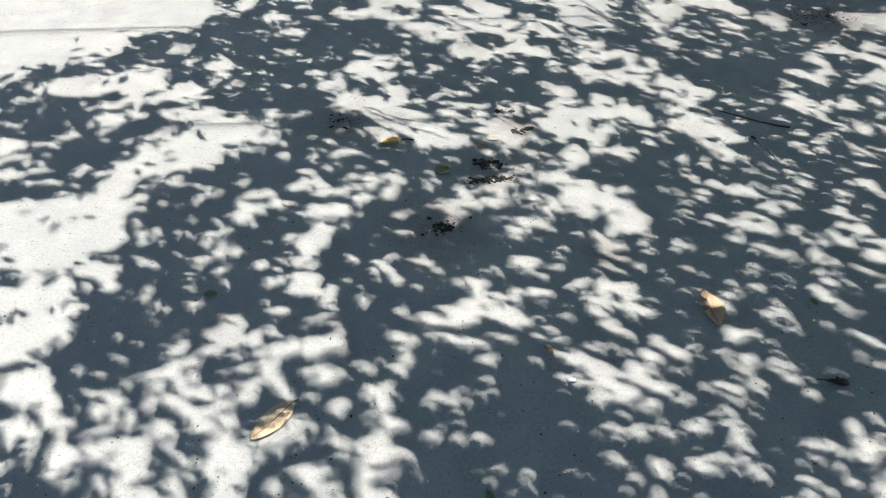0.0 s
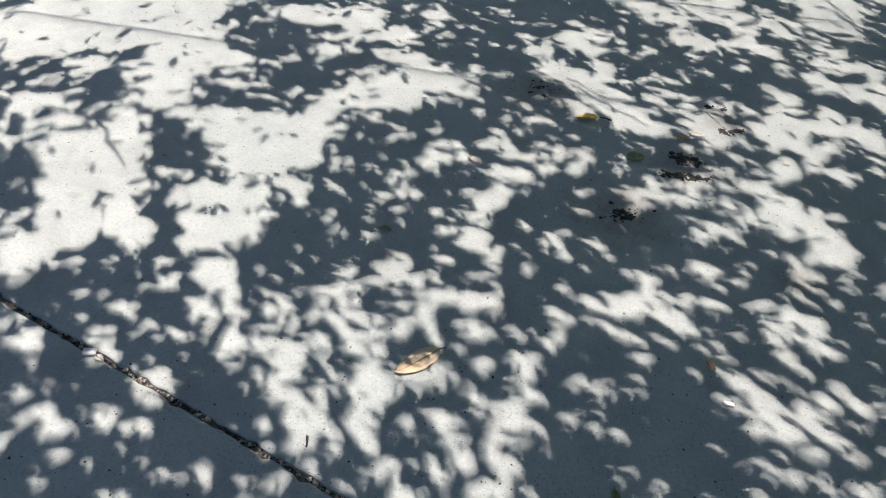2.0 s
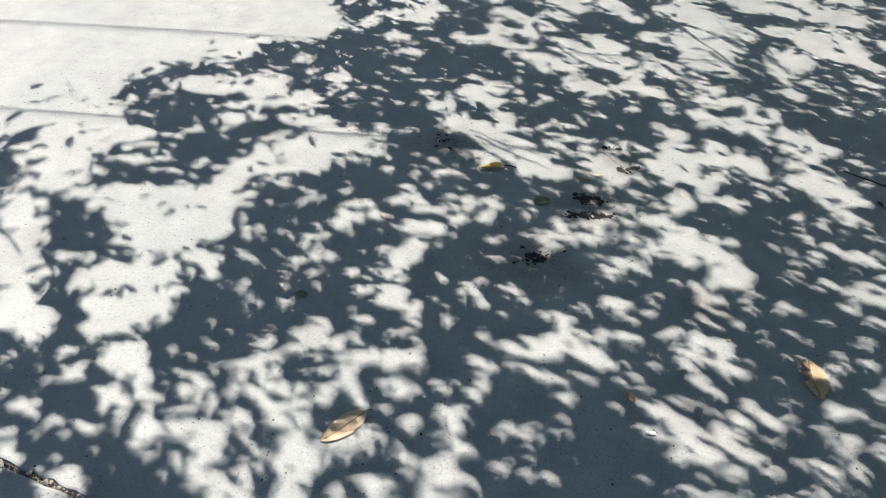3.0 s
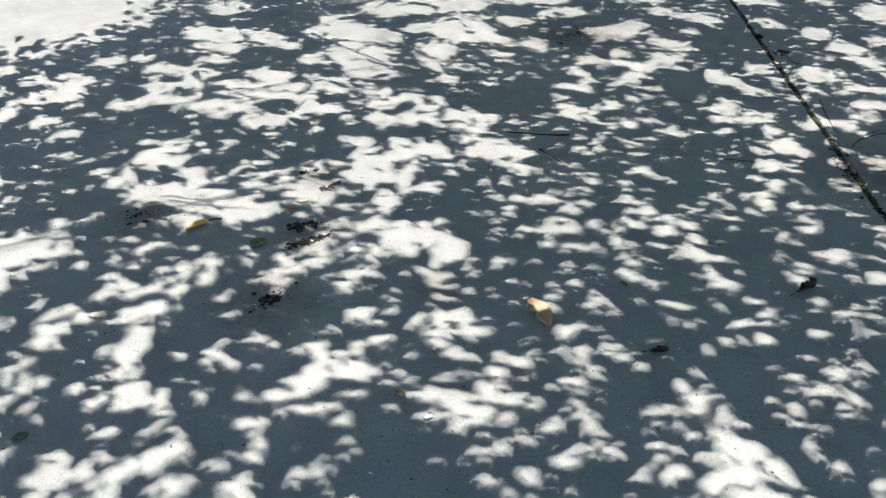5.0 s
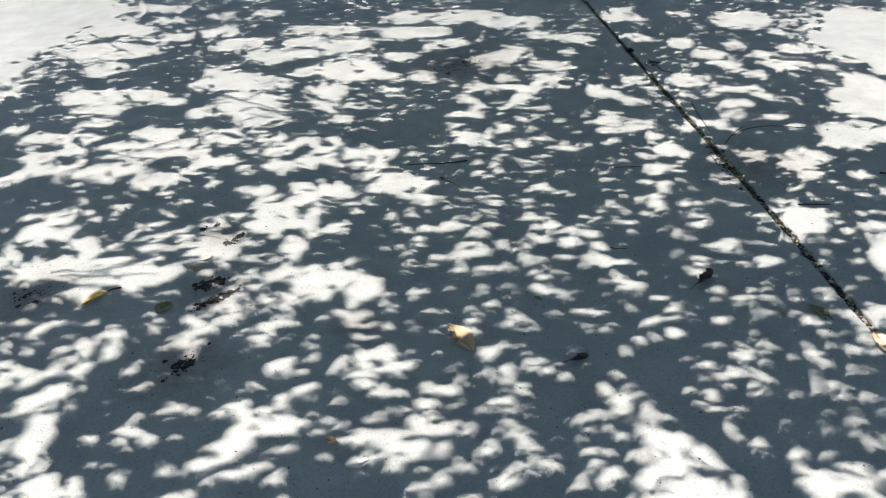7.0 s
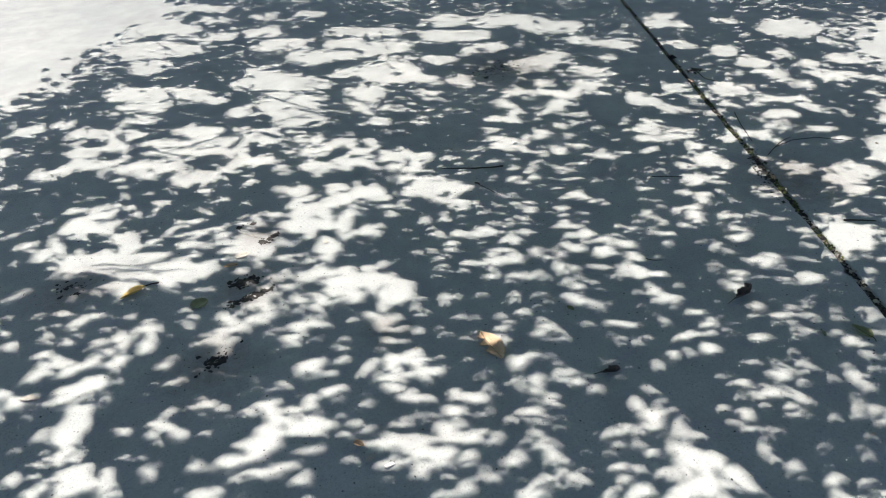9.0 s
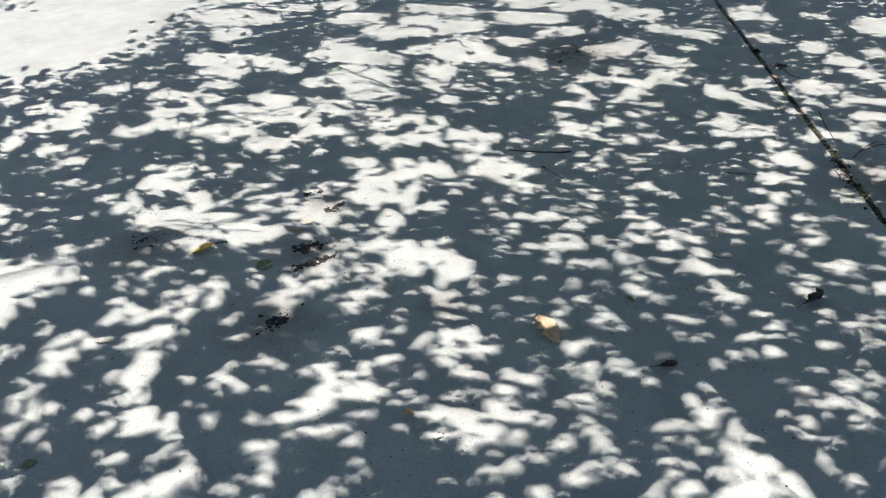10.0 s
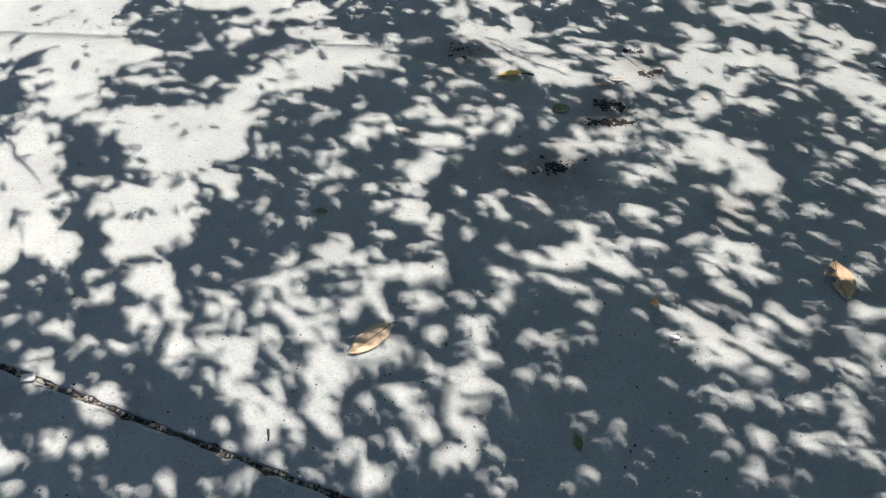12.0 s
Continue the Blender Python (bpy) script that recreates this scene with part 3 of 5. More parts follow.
gap(1.742, 1.244, 1.742, 1.244, 0.010)
gap(1.742, 1.181, 1.760, 1.162, 0.010)
gap(1.766, 1.100, 1.811, 1.078, 0.011)
gap(1.903, 1.110, 1.922, 1.099, 0.009)
gap(1.933, 1.007, 1.946, 1.004, 0.023)
gap(1.865, 1.044, 1.868, 1.049, 0.005)
gap(1.516, 1.240, 1.552, 1.222, 0.012)
gap(1.548, 1.188, 1.562, 1.178, 0.010)
gap(1.559, 1.385, 1.585, 1.371, 0.005)
gap(1.404, 1.246, 1.418, 1.243, 0.010)
gap(1.401, 1.225, 1.408, 1.220, 0.010)
gap(1.424, 1.163, 1.493, 1.134, 0.016)
gap(1.384, 1.137, 1.385, 1.147, 0.010)
gap(1.380, 1.099, 1.396, 1.085, 0.010)
gap(1.435, 1.068, 1.467, 1.053, 0.012)
gap(1.317, 1.112, 1.342, 1.102, 0.011)
gap(1.458, 1.094, 1.458, 1.094, 0.010)
gap(1.616, 1.045, 1.642, 1.025, 0.010)
gap(1.668, 0.950, 1.668, 0.949, 0.010)
gap(1.870, 0.893, 1.889, 0.884, 0.010)
gap(1.542, 1.120, 1.565, 1.109, 0.005)
gap(2.248, 1.432, 2.257, 1.427, 0.029)
gap(2.330, 1.418, 2.484, 1.317, 0.048)
gap(2.321, 1.339, 2.408, 1.286, 0.064)
gap(2.303, 1.276, 2.380, 1.231, 0.036)
gap(2.194, 1.268, 2.247, 1.229, 0.031)
gap(2.185, 1.333, 2.196, 1.331, 0.013)
gap(2.479, 1.241, 2.482, 1.244, 0.016)
gap(2.488, 1.294, 2.537, 1.279, 0.010)
gap(2.458, 1.188, 2.460, 1.188, 0.040)
gap(2.538, 1.196, 2.551, 1.179, 0.030)
gap(2.490, 1.116, 2.530, 1.087, 0.026)
gap(2.363, 1.157, 2.385, 1.144, 0.010)
gap(2.245, 1.115, 2.259, 1.138, 0.012)
gap(2.434, 1.033, 2.472, 1.002, 0.071)
gap(2.390, 0.971, 2.401, 0.963, 0.084)
gap(2.349, 0.919, 2.356, 0.913, 0.033)
gap(2.298, 1.040, 2.334, 1.030, 0.007)
gap(2.118, 1.272, 2.130, 1.264, 0.010)
gap(2.069, 1.301, 2.077, 1.296, 0.005)
gap(2.218, 1.551, 2.240, 1.534, 0.010)
gap(2.355, 1.691, 2.371, 1.677, 0.020)
gap(2.408, 1.466, 2.427, 1.456, 0.009)
gap(2.731, 1.349, 2.781, 1.301, 0.010)
gap(2.871, 1.286, 2.883, 1.274, 0.074)
gap(2.645, 1.529, 2.665, 1.562, 0.010)
gap(2.597, 1.129, 2.654, 1.110, 0.011)
gap(2.041, 1.002, 2.072, 0.962, 0.010)
gap(1.975, 0.900, 2.043, 0.836, 0.017)
gap(2.003, 0.838, 2.029, 0.822, 0.015)
gap(2.117, 0.816, 2.154, 0.788, 0.046)
gap(1.961, 0.753, 2.048, 0.711, 0.039)
gap(2.235, 0.833, 2.241, 0.826, 0.010)
gap(-0.439, 2.119, -0.437, 2.124, 0.010)
gap(-0.460, 2.029, -0.444, 2.024, 0.016)
gap(-0.363, 1.991, -0.336, 1.988, 0.010)
gap(-0.296, 1.981, -0.259, 1.975, 0.010)
gap(-0.284, 1.961, -0.266, 1.946, 0.010)
gap(-0.216, 1.909, -0.186, 1.912, 0.010)
gap(-0.212, 1.869, -0.184, 1.859, 0.011)
gap(-0.177, 1.956, -0.164, 1.953, 0.011)
gap(-0.450, 1.898, -0.449, 1.909, 0.048)
gap(-0.415, 1.886, -0.339, 1.908, 0.010)
gap(-0.294, 1.877, -0.260, 1.871, 0.010)
gap(-0.337, 1.856, -0.294, 1.838, 0.010)
gap(-0.438, 1.772, -0.404, 1.766, 0.074)
gap(-0.414, 1.672, -0.405, 1.668, 0.071)
gap(-0.441, 1.597, -0.439, 1.607, 0.073)
gap(-0.452, 1.517, -0.439, 1.512, 0.054)
gap(-0.342, 1.704, -0.338, 1.702, 0.015)
gap(-0.388, 1.802, -0.330, 1.772, 0.010)
gap(-0.171, 1.786, -0.142, 1.771, 0.010)
gap(-0.156, 1.684, -0.132, 1.675, 0.012)
gap(0.025, 1.811, 0.041, 1.815, 0.047)
gap(0.022, 1.747, 0.027, 1.746, 0.010)
gap(0.092, 1.578, 0.097, 1.577, 0.010)
gap(-0.169, 1.566, -0.150, 1.558, 0.014)
gap(-0.096, 1.548, -0.055, 1.533, 0.026)
gap(-0.021, 1.510, -0.020, 1.510, 0.011)
gap(-0.225, 1.541, -0.172, 1.514, 0.016)
gap(-0.225, 1.503, -0.195, 1.489, 0.010)
gap(-0.141, 1.466, -0.128, 1.460, 0.005)
gap(-0.081, 1.438, -0.066, 1.432, 0.010)
gap(-0.317, 1.566, -0.285, 1.550, 0.006)
gap(0.043, 1.461, 0.133, 1.452, 0.010)
gap(0.156, 1.419, 0.206, 1.404, 0.024)
gap(0.077, 1.367, 0.234, 1.301, 0.040)
gap(-0.009, 1.348, 0.091, 1.304, 0.032)
gap(0.237, 1.333, 0.264, 1.307, 0.020)
gap(0.281, 1.420, 0.285, 1.419, 0.016)
gap(0.228, 1.435, 0.257, 1.425, 0.009)
gap(0.305, 1.434, 0.323, 1.429, 0.020)
gap(-0.134, 1.328, -0.095, 1.322, 0.010)
gap(-0.053, 1.318, 0.045, 1.278, 0.017)
gap(0.022, 1.236, 0.087, 1.211, 0.021)
gap(0.109, 1.228, 0.110, 1.228, 0.014)
gap(-0.043, 1.238, -0.021, 1.237, 0.006)
gap(0.118, 1.152, 0.149, 1.144, 0.012)
gap(0.145, 1.092, 0.149, 1.091, 0.010)
gap(-0.128, 1.239, -0.072, 1.207, 0.010)
gap(-0.252, 1.375, -0.225, 1.362, 0.010)
gap(-0.382, 1.454, -0.382, 1.454, 0.005)
gap(-0.458, 1.438, -0.337, 1.376, 0.028)
gap(0.269, 1.572, 0.301, 1.566, 0.044)
gap(0.305, 1.511, 0.335, 1.501, 0.010)
gap(0.228, 1.687, 0.266, 1.673, 0.013)
gap(0.236, 1.727, 0.261, 1.715, 0.010)
gap(0.374, 1.614, 0.374, 1.614, 0.010)
gap(0.356, 1.553, 0.370, 1.547, 0.011)
gap(0.163, 1.248, 0.198, 1.233, 0.005)
gap(0.373, 1.543, 0.384, 1.539, 0.012)
gap(0.433, 1.481, 0.442, 1.479, 0.024)
gap(0.517, 1.481, 0.582, 1.436, 0.038)
gap(0.484, 1.455, 0.542, 1.404, 0.014)
gap(0.544, 1.395, 0.584, 1.363, 0.010)
gap(0.576, 1.401, 0.649, 1.356, 0.010)
gap(0.471, 1.363, 0.472, 1.363, 0.041)
gap(0.476, 1.315, 0.555, 1.268, 0.016)
gap(0.515, 1.326, 0.531, 1.313, 0.012)
gap(0.654, 1.420, 0.660, 1.417, 0.010)
gap(0.337, 1.421, 0.338, 1.421, 0.021)
gap(0.319, 1.283, 0.335, 1.276, 0.012)
gap(0.507, 1.224, 0.510, 1.223, 0.010)
gap(0.434, 1.219, 0.466, 1.208, 0.010)
gap(0.532, 1.162, 0.605, 1.135, 0.010)
gap(0.590, 1.205, 0.642, 1.173, 0.010)
gap(0.620, 1.249, 0.641, 1.241, 0.010)
gap(0.670, 1.210, 0.698, 1.205, 0.013)
gap(0.732, 1.239, 0.737, 1.237, 0.010)
gap(0.727, 1.289, 0.729, 1.291, 0.006)
gap(0.768, 1.298, 0.768, 1.298, 0.005)
gap(0.860, 1.298, 0.896, 1.282, 0.015)
gap(0.330, 1.197, 0.367, 1.180, 0.027)
gap(0.395, 1.191, 0.575, 1.097, 0.025)
gap(0.411, 1.135, 0.577, 1.041, 0.034)
gap(0.419, 1.087, 0.510, 1.036, 0.021)
gap(0.417, 1.047, 0.428, 1.040, 0.020)
gap(0.351, 1.062, 0.361, 1.060, 0.005)
gap(0.568, 1.017, 0.585, 0.999, 0.010)
gap(0.596, 1.105, 0.609, 1.094, 0.010)
gap(0.512, 0.957, 0.534, 0.937, 0.010)
gap(0.459, 0.962, 0.459, 0.962, 0.010)
gap(0.461, 0.922, 0.465, 0.920, 0.010)
gap(0.550, 0.855, 0.581, 0.842, 0.010)
gap(0.651, 0.870, 0.683, 0.865, 0.010)
gap(0.704, 0.882, 0.709, 0.880, 0.010)
gap(0.887, 1.217, 0.902, 1.212, 0.019)
gap(0.888, 1.175, 0.892, 1.173, 0.010)
gap(0.829, 1.167, 0.829, 1.167, 0.010)
gap(0.771, 1.110, 0.825, 1.091, 0.016)
gap(0.860, 1.102, 0.895, 1.097, 0.010)
gap(0.796, 1.059, 0.805, 1.056, 0.013)
gap(0.780, 1.027, 0.789, 1.022, 0.017)
gap(0.770, 0.986, 0.789, 0.974, 0.012)
gap(0.780, 0.944, 0.806, 0.926, 0.010)
gap(0.670, 0.966, 0.701, 0.962, 0.007)
gap(0.780, 0.886, 0.784, 0.883, 0.010)
gap(0.793, 0.852, 0.818, 0.838, 0.010)
gap(0.810, 0.763, 0.837, 0.750, 0.010)
gap(0.809, 1.222, 0.812, 1.221, 0.005)
gap(0.960, 1.184, 0.960, 1.184, 0.010)
gap(0.975, 1.150, 1.007, 1.139, 0.010)
gap(1.013, 1.099, 1.035, 1.088, 0.010)
gap(0.978, 1.262, 0.978, 1.262, 0.005)
gap(1.189, 1.111, 1.195, 1.109, 0.010)
gap(0.667, 1.048, 0.667, 1.048, 0.005)
gap(1.183, 1.074, 1.192, 1.066, 0.010)
gap(1.179, 1.042, 1.190, 1.036, 0.010)
gap(1.159, 1.020, 1.205, 0.998, 0.010)
gap(1.102, 1.008, 1.118, 1.000, 0.010)
gap(1.092, 0.958, 1.127, 0.938, 0.015)
gap(1.169, 0.924, 1.202, 0.897, 0.010)
gap(1.062, 0.927, 1.121, 0.902, 0.010)
gap(1.136, 0.846, 1.182, 0.819, 0.031)
gap(1.084, 0.814, 1.184, 0.750, 0.024)
gap(1.070, 0.776, 1.203, 0.684, 0.021)
gap(1.101, 0.695, 1.192, 0.636, 0.025)
gap(0.972, 0.806, 0.974, 0.809, 0.019)
gap(0.926, 0.746, 0.947, 0.733, 0.021)
gap(0.987, 0.691, 1.138, 0.612, 0.039)
gap(0.961, 0.648, 1.174, 0.541, 0.028)
gap(0.996, 0.592, 1.198, 0.482, 0.012)
gap(0.886, 0.733, 0.890, 0.720, 0.010)
gap(1.012, 0.867, 1.014, 0.871, 0.005)
gap(1.031, 0.835, 1.038, 0.832, 0.010)
gap(1.308, 0.798, 1.334, 0.761, 0.010)
gap(1.318, 0.724, 1.317, 0.711, 0.010)
gap(1.298, 0.674, 1.300, 0.673, 0.010)
gap(1.294, 0.618, 1.304, 0.602, 0.010)
gap(1.342, 0.638, 1.358, 0.632, 0.005)
gap(1.365, 0.759, 1.393, 0.737, 0.005)
gap(1.430, 0.922, 1.445, 0.910, 0.010)
gap(1.424, 0.881, 1.431, 0.873, 0.008)
gap(1.461, 0.861, 1.510, 0.854, 0.015)
gap(1.561, 0.893, 1.563, 0.896, 0.036)
gap(1.535, 0.801, 1.560, 0.774, 0.012)
gap(1.354, 0.835, 1.359, 0.827, 0.010)
gap(1.312, 0.873, 1.312, 0.873, 0.005)
gap(1.536, 0.970, 1.536, 0.970, 0.010)
gap(1.672, 0.884, 1.672, 0.884, 0.010)
gap(1.597, 0.932, 1.597, 0.932, 0.010)
gap(1.745, 0.757, 1.759, 0.727, 0.010)
gap(1.746, 0.794, 1.746, 0.794, 0.010)
gap(1.708, 0.680, 1.711, 0.679, 0.010)
gap(1.625, 0.680, 1.637, 0.664, 0.010)
gap(1.683, 0.640, 1.695, 0.630, 0.010)
gap(1.566, 0.700, 1.566, 0.700, 0.005)
gap(1.457, 0.653, 1.469, 0.645, 0.010)
gap(1.386, 0.566, 1.414, 0.552, 0.010)
gap(1.368, 0.522, 1.373, 0.520, 0.010)
gap(1.366, 0.495, 1.427, 0.466, 0.025)
gap(1.476, 0.471, 1.512, 0.451, 0.034)
gap(1.459, 0.420, 1.486, 0.404, 0.041)
gap(1.360, 0.461, 1.408, 0.415, 0.010)
gap(1.457, 0.361, 1.459, 0.363, 0.028)
gap(1.472, 0.520, 1.484, 0.515, 0.010)
gap(1.742, 0.604, 1.742, 0.604, 0.010)
gap(1.626, 0.566, 1.652, 0.557, 0.005)
gap(1.739, 0.547, 1.744, 0.543, 0.005)
gap(1.651, 0.461, 1.664, 0.456, 0.010)
gap(1.552, 0.404, 1.573, 0.388, 0.010)
gap(1.529, 0.350, 1.529, 0.351, 0.010)
gap(1.888, 0.736, 1.906, 0.731, 0.013)
gap(1.932, 0.706, 1.942, 0.700, 0.013)
gap(1.615, 0.430, 1.624, 0.422, 0.010)
gap(0.500, 1.914, 0.560, 1.881, 0.134)
gap(0.647, 1.783, 0.650, 1.781, 0.136)
gap(-0.261, 2.242, -0.209, 2.236, 0.029)
gap(-2.742, 2.080, -2.089, 2.369, 0.338)
gap(-2.642, 1.919, -1.934, 2.207, 0.251)
gap(-2.009, 2.037, -1.879, 2.092, 0.234)
gap(-1.941, 1.939, -1.937, 1.941, 0.222)
gap(-1.801, 2.004, -1.665, 2.078, 0.119)
gap(-1.656, 1.988, -1.578, 2.022, 0.028)
gap(-2.566, 1.764, -2.542, 1.776, 0.126)
gap(-2.182, 1.797, -2.215, 1.836, 0.095)
gap(-2.219, 1.714, -2.159, 1.715, 0.025)
gap(-2.310, 1.763, -2.247, 1.826, 0.011)
gap(-2.097, 1.867, -2.040, 1.877, 0.014)
gap(-2.022, 1.808, -1.986, 1.824, 0.037)
gap(-1.847, 1.772, -1.862, 1.805, 0.217)
gap(-1.794, 1.723, -1.796, 1.728, 0.192)
gap(-2.253, 1.463, -2.186, 1.524, 0.105)
gap(-2.160, 1.581, -2.120, 1.644, 0.017)
gap(-2.237, 1.395, -2.231, 1.398, 0.030)
gap(-2.105, 1.537, -2.066, 1.563, 0.031)
gap(-2.099, 1.414, -2.017, 1.448, 0.028)
gap(-2.041, 1.466, -1.988, 1.471, 0.040)
gap(-2.088, 1.332, -2.050, 1.388, 0.011)
gap(-1.980, 1.382, -1.933, 1.394, 0.097)
gap(-1.857, 1.384, -1.743, 1.431, 0.134)
gap(-1.797, 1.508, -1.820, 1.544, 0.119)
gap(-1.987, 1.566, -1.901, 1.633, 0.010)
gap(-1.909, 1.570, -1.841, 1.585, 0.015)
gap(-1.921, 1.679, -1.909, 1.692, 0.015)
gap(-2.134, 1.289, -2.111, 1.302, 0.025)
gap(-1.828, 1.290, -1.660, 1.360, 0.126)
gap(-2.052, 1.272, -1.934, 1.311, 0.010)
gap(-1.725, 1.389, -1.656, 1.392, 0.091)
gap(-1.686, 1.539, -1.664, 1.551, 0.011)
gap(-1.697, 1.661, -1.669, 1.655, 0.041)
gap(-1.806, 1.662, -1.813, 1.671, 0.093)
gap(-1.576, 1.656, -1.495, 1.702, 0.091)
gap(-1.652, 1.702, -1.551, 1.743, 0.015)
gap(-1.475, 1.617, -1.430, 1.636, 0.135)
gap(-1.385, 1.547, -1.211, 1.630, 0.167)
gap(-1.303, 1.490, -1.183, 1.539, 0.123)
gap(-1.342, 1.712, -1.304, 1.746, 0.138)
gap(-1.500, 1.448, -1.500, 1.455, 0.020)
gap(-1.575, 1.581, -1.566, 1.592, 0.010)
gap(-1.701, 1.879, -1.617, 1.932, 0.010)
gap(-1.618, 1.889, -1.480, 1.947, 0.026)
gap(-1.505, 1.863, -1.478, 1.866, 0.019)
gap(-1.478, 1.766, -1.431, 1.762, 0.006)
gap(-1.448, 1.881, -1.393, 1.865, 0.013)
gap(-1.358, 1.923, -1.341, 1.925, 0.028)
gap(-1.585, 2.092, -1.528, 2.116, 0.030)
gap(-1.489, 2.158, -1.463, 2.169, 0.031)
gap(-1.883, 2.331, -1.847, 2.335, 0.021)
gap(-1.769, 2.235, -1.718, 2.227, 0.017)
gap(-1.809, 2.402, -1.779, 2.414, 0.019)
gap(-1.691, 2.343, -1.679, 2.353, 0.015)
gap(-1.690, 2.532, -1.699, 2.553, 0.150)
gap(-1.550, 2.240, -1.535, 2.252, 0.010)
gap(-2.471, 1.651, -2.468, 1.654, 0.021)
gap(-2.333, 1.607, -2.305, 1.619, 0.010)
gap(-2.416, 1.737, -2.385, 1.756, 0.006)
gap(-2.404, 1.649, -2.392, 1.656, 0.005)
gap(-2.445, 1.785, -2.392, 1.826, 0.010)
gap(-2.372, 1.860, -2.338, 1.887, 0.023)
gap(-1.915, 1.227, -1.886, 1.260, 0.010)
gap(-1.781, 1.154, -1.608, 1.242, 0.186)
gap(-1.704, 1.065, -1.549, 1.143, 0.175)
gap(-1.655, 0.973, -1.568, 1.022, 0.120)
gap(-1.487, 1.066, -1.459, 1.082, 0.106)
gap(-1.669, 0.908, -1.624, 0.926, 0.073)
gap(-1.402, 1.026, -1.391, 1.034, 0.088)
gap(-1.539, 1.221, -1.509, 1.252, 0.010)
gap(-1.722, 0.877, -1.716, 0.886, 0.073)
gap(-1.647, 0.811, -1.636, 0.813, 0.065)
gap(-1.614, 0.859, -1.577, 0.888, 0.015)
gap(-1.544, 0.851, -1.538, 0.865, 0.010)
gap(-1.515, 0.883, -1.484, 0.903, 0.010)
gap(-1.459, 0.866, -1.448, 0.871, 0.010)
gap(-1.404, 0.940, -1.382, 0.956, 0.005)
gap(-1.415, 1.118, -1.386, 1.130, 0.005)
gap(-1.939, 1.105, -1.929, 1.110, 0.010)
gap(-1.789, 0.999, -1.793, 1.004, 0.007)
gap(-1.521, 1.323, -1.464, 1.367, 0.017)
gap(-1.383, 1.274, -1.332, 1.319, 0.080)
gap(-1.345, 1.173, -1.244, 1.203, 0.014)
gap(-1.268, 1.150, -1.202, 1.176, 0.088)
gap(-1.229, 1.106, -1.154, 1.120, 0.072)
gap(-1.193, 1.346, -1.205, 1.361, 0.223)
gap(-1.164, 1.220, -1.139, 1.229, 0.135)
gap(-1.098, 1.267, -1.067, 1.295, 0.012)
gap(-1.064, 1.149, -1.066, 1.152, 0.010)
gap(-1.098, 1.458, -1.066, 1.470, 0.017)
gap(-1.036, 1.413, -1.030, 1.413, 0.010)
gap(-1.271, 0.980, -1.245, 0.995, 0.011)
gap(-1.165, 1.012, -1.077, 1.065, 0.029)
gap(-1.122, 0.989, -1.054, 1.016, 0.040)
gap(-1.062, 0.966, -1.019, 0.982, 0.018)
gap(-1.298, 0.911, -1.293, 0.916, 0.010)
gap(-1.247, 0.882, -1.171, 0.921, 0.023)
gap(-1.193, 0.929, -1.177, 0.940, 0.012)
gap(-1.096, 0.885, -1.023, 0.923, 0.025)
gap(-1.046, 0.862, -0.939, 0.911, 0.019)
gap(-1.001, 0.917, -0.986, 0.943, 0.012)
gap(-1.289, 0.787, -1.225, 0.820, 0.016)
gap(-1.228, 0.777, -1.199, 0.789, 0.012)
gap(-1.260, 0.707, -1.229, 0.730, 0.018)
gap(-1.158, 0.779, -1.125, 0.781, 0.010)
gap(-1.338, 0.813, -1.325, 0.824, 0.005)
gap(-1.402, 0.798, -1.402, 0.798, 0.010)
gap(-1.427, 0.736, -1.425, 0.738, 0.005)
gap(-1.518, 0.652, -1.474, 0.670, 0.010)
gap(-1.448, 0.640, -1.421, 0.654, 0.010)
gap(-1.557, 0.692, -1.548, 0.697, 0.010)
gap(-0.913, 1.042, -0.904, 1.058, 0.010)
gap(-0.921, 0.982, -0.909, 0.997, 0.012)
gap(-0.872, 0.951, -0.814, 0.983, 0.010)
gap(-0.833, 0.914, -0.817, 0.926, 0.010)
gap(-0.787, 0.925, -0.772, 0.941, 0.013)
gap(-0.997, 0.836, -0.981, 0.843, 0.010)
gap(-0.943, 0.833, -0.929, 0.848, 0.013)
gap(-0.864, 0.873, -0.847, 0.891, 0.010)
gap(-0.887, 1.098, -0.870, 1.111, 0.005)
gap(-0.911, 1.188, -0.910, 1.189, 0.010)
gap(-1.653, 2.516, -1.650, 2.576, 0.081)
gap(-1.521, 2.521, -1.576, 2.571, 0.158)
gap(-1.420, 2.622, -1.342, 2.679, 0.180)
gap(-1.395, 2.524, -1.275, 2.576, 0.063)
gap(-1.350, 2.429, -1.117, 2.531, 0.060)
gap(-1.504, 2.365, -1.406, 2.420, 0.015)
gap(-1.397, 2.286, -1.381, 2.296, 0.123)
gap(-1.299, 2.347, -1.257, 2.331, 0.036)
gap(-1.200, 2.359, -1.122, 2.393, 0.014)
gap(-1.170, 2.574, -1.122, 2.548, 0.098)
gap(-1.079, 2.369, -0.975, 2.370, 0.065)
gap(-1.252, 2.141, -1.245, 2.145, 0.017)
gap(-1.179, 2.173, -1.169, 2.178, 0.036)
gap(-1.150, 2.251, -1.094, 2.266, 0.013)
gap(-1.336, 2.149, -1.325, 2.154, 0.010)
gap(-1.156, 2.323, -1.052, 2.349, 0.014)
gap(-1.001, 2.268, -0.865, 2.327, 0.077)
gap(-1.092, 2.155, -0.782, 2.269, 0.095)
gap(-1.147, 2.024, -0.787, 2.193, 0.110)
gap(-1.190, 1.938, -0.894, 2.062, 0.086)
gap(-1.191, 1.849, -1.168, 1.869, 0.121)
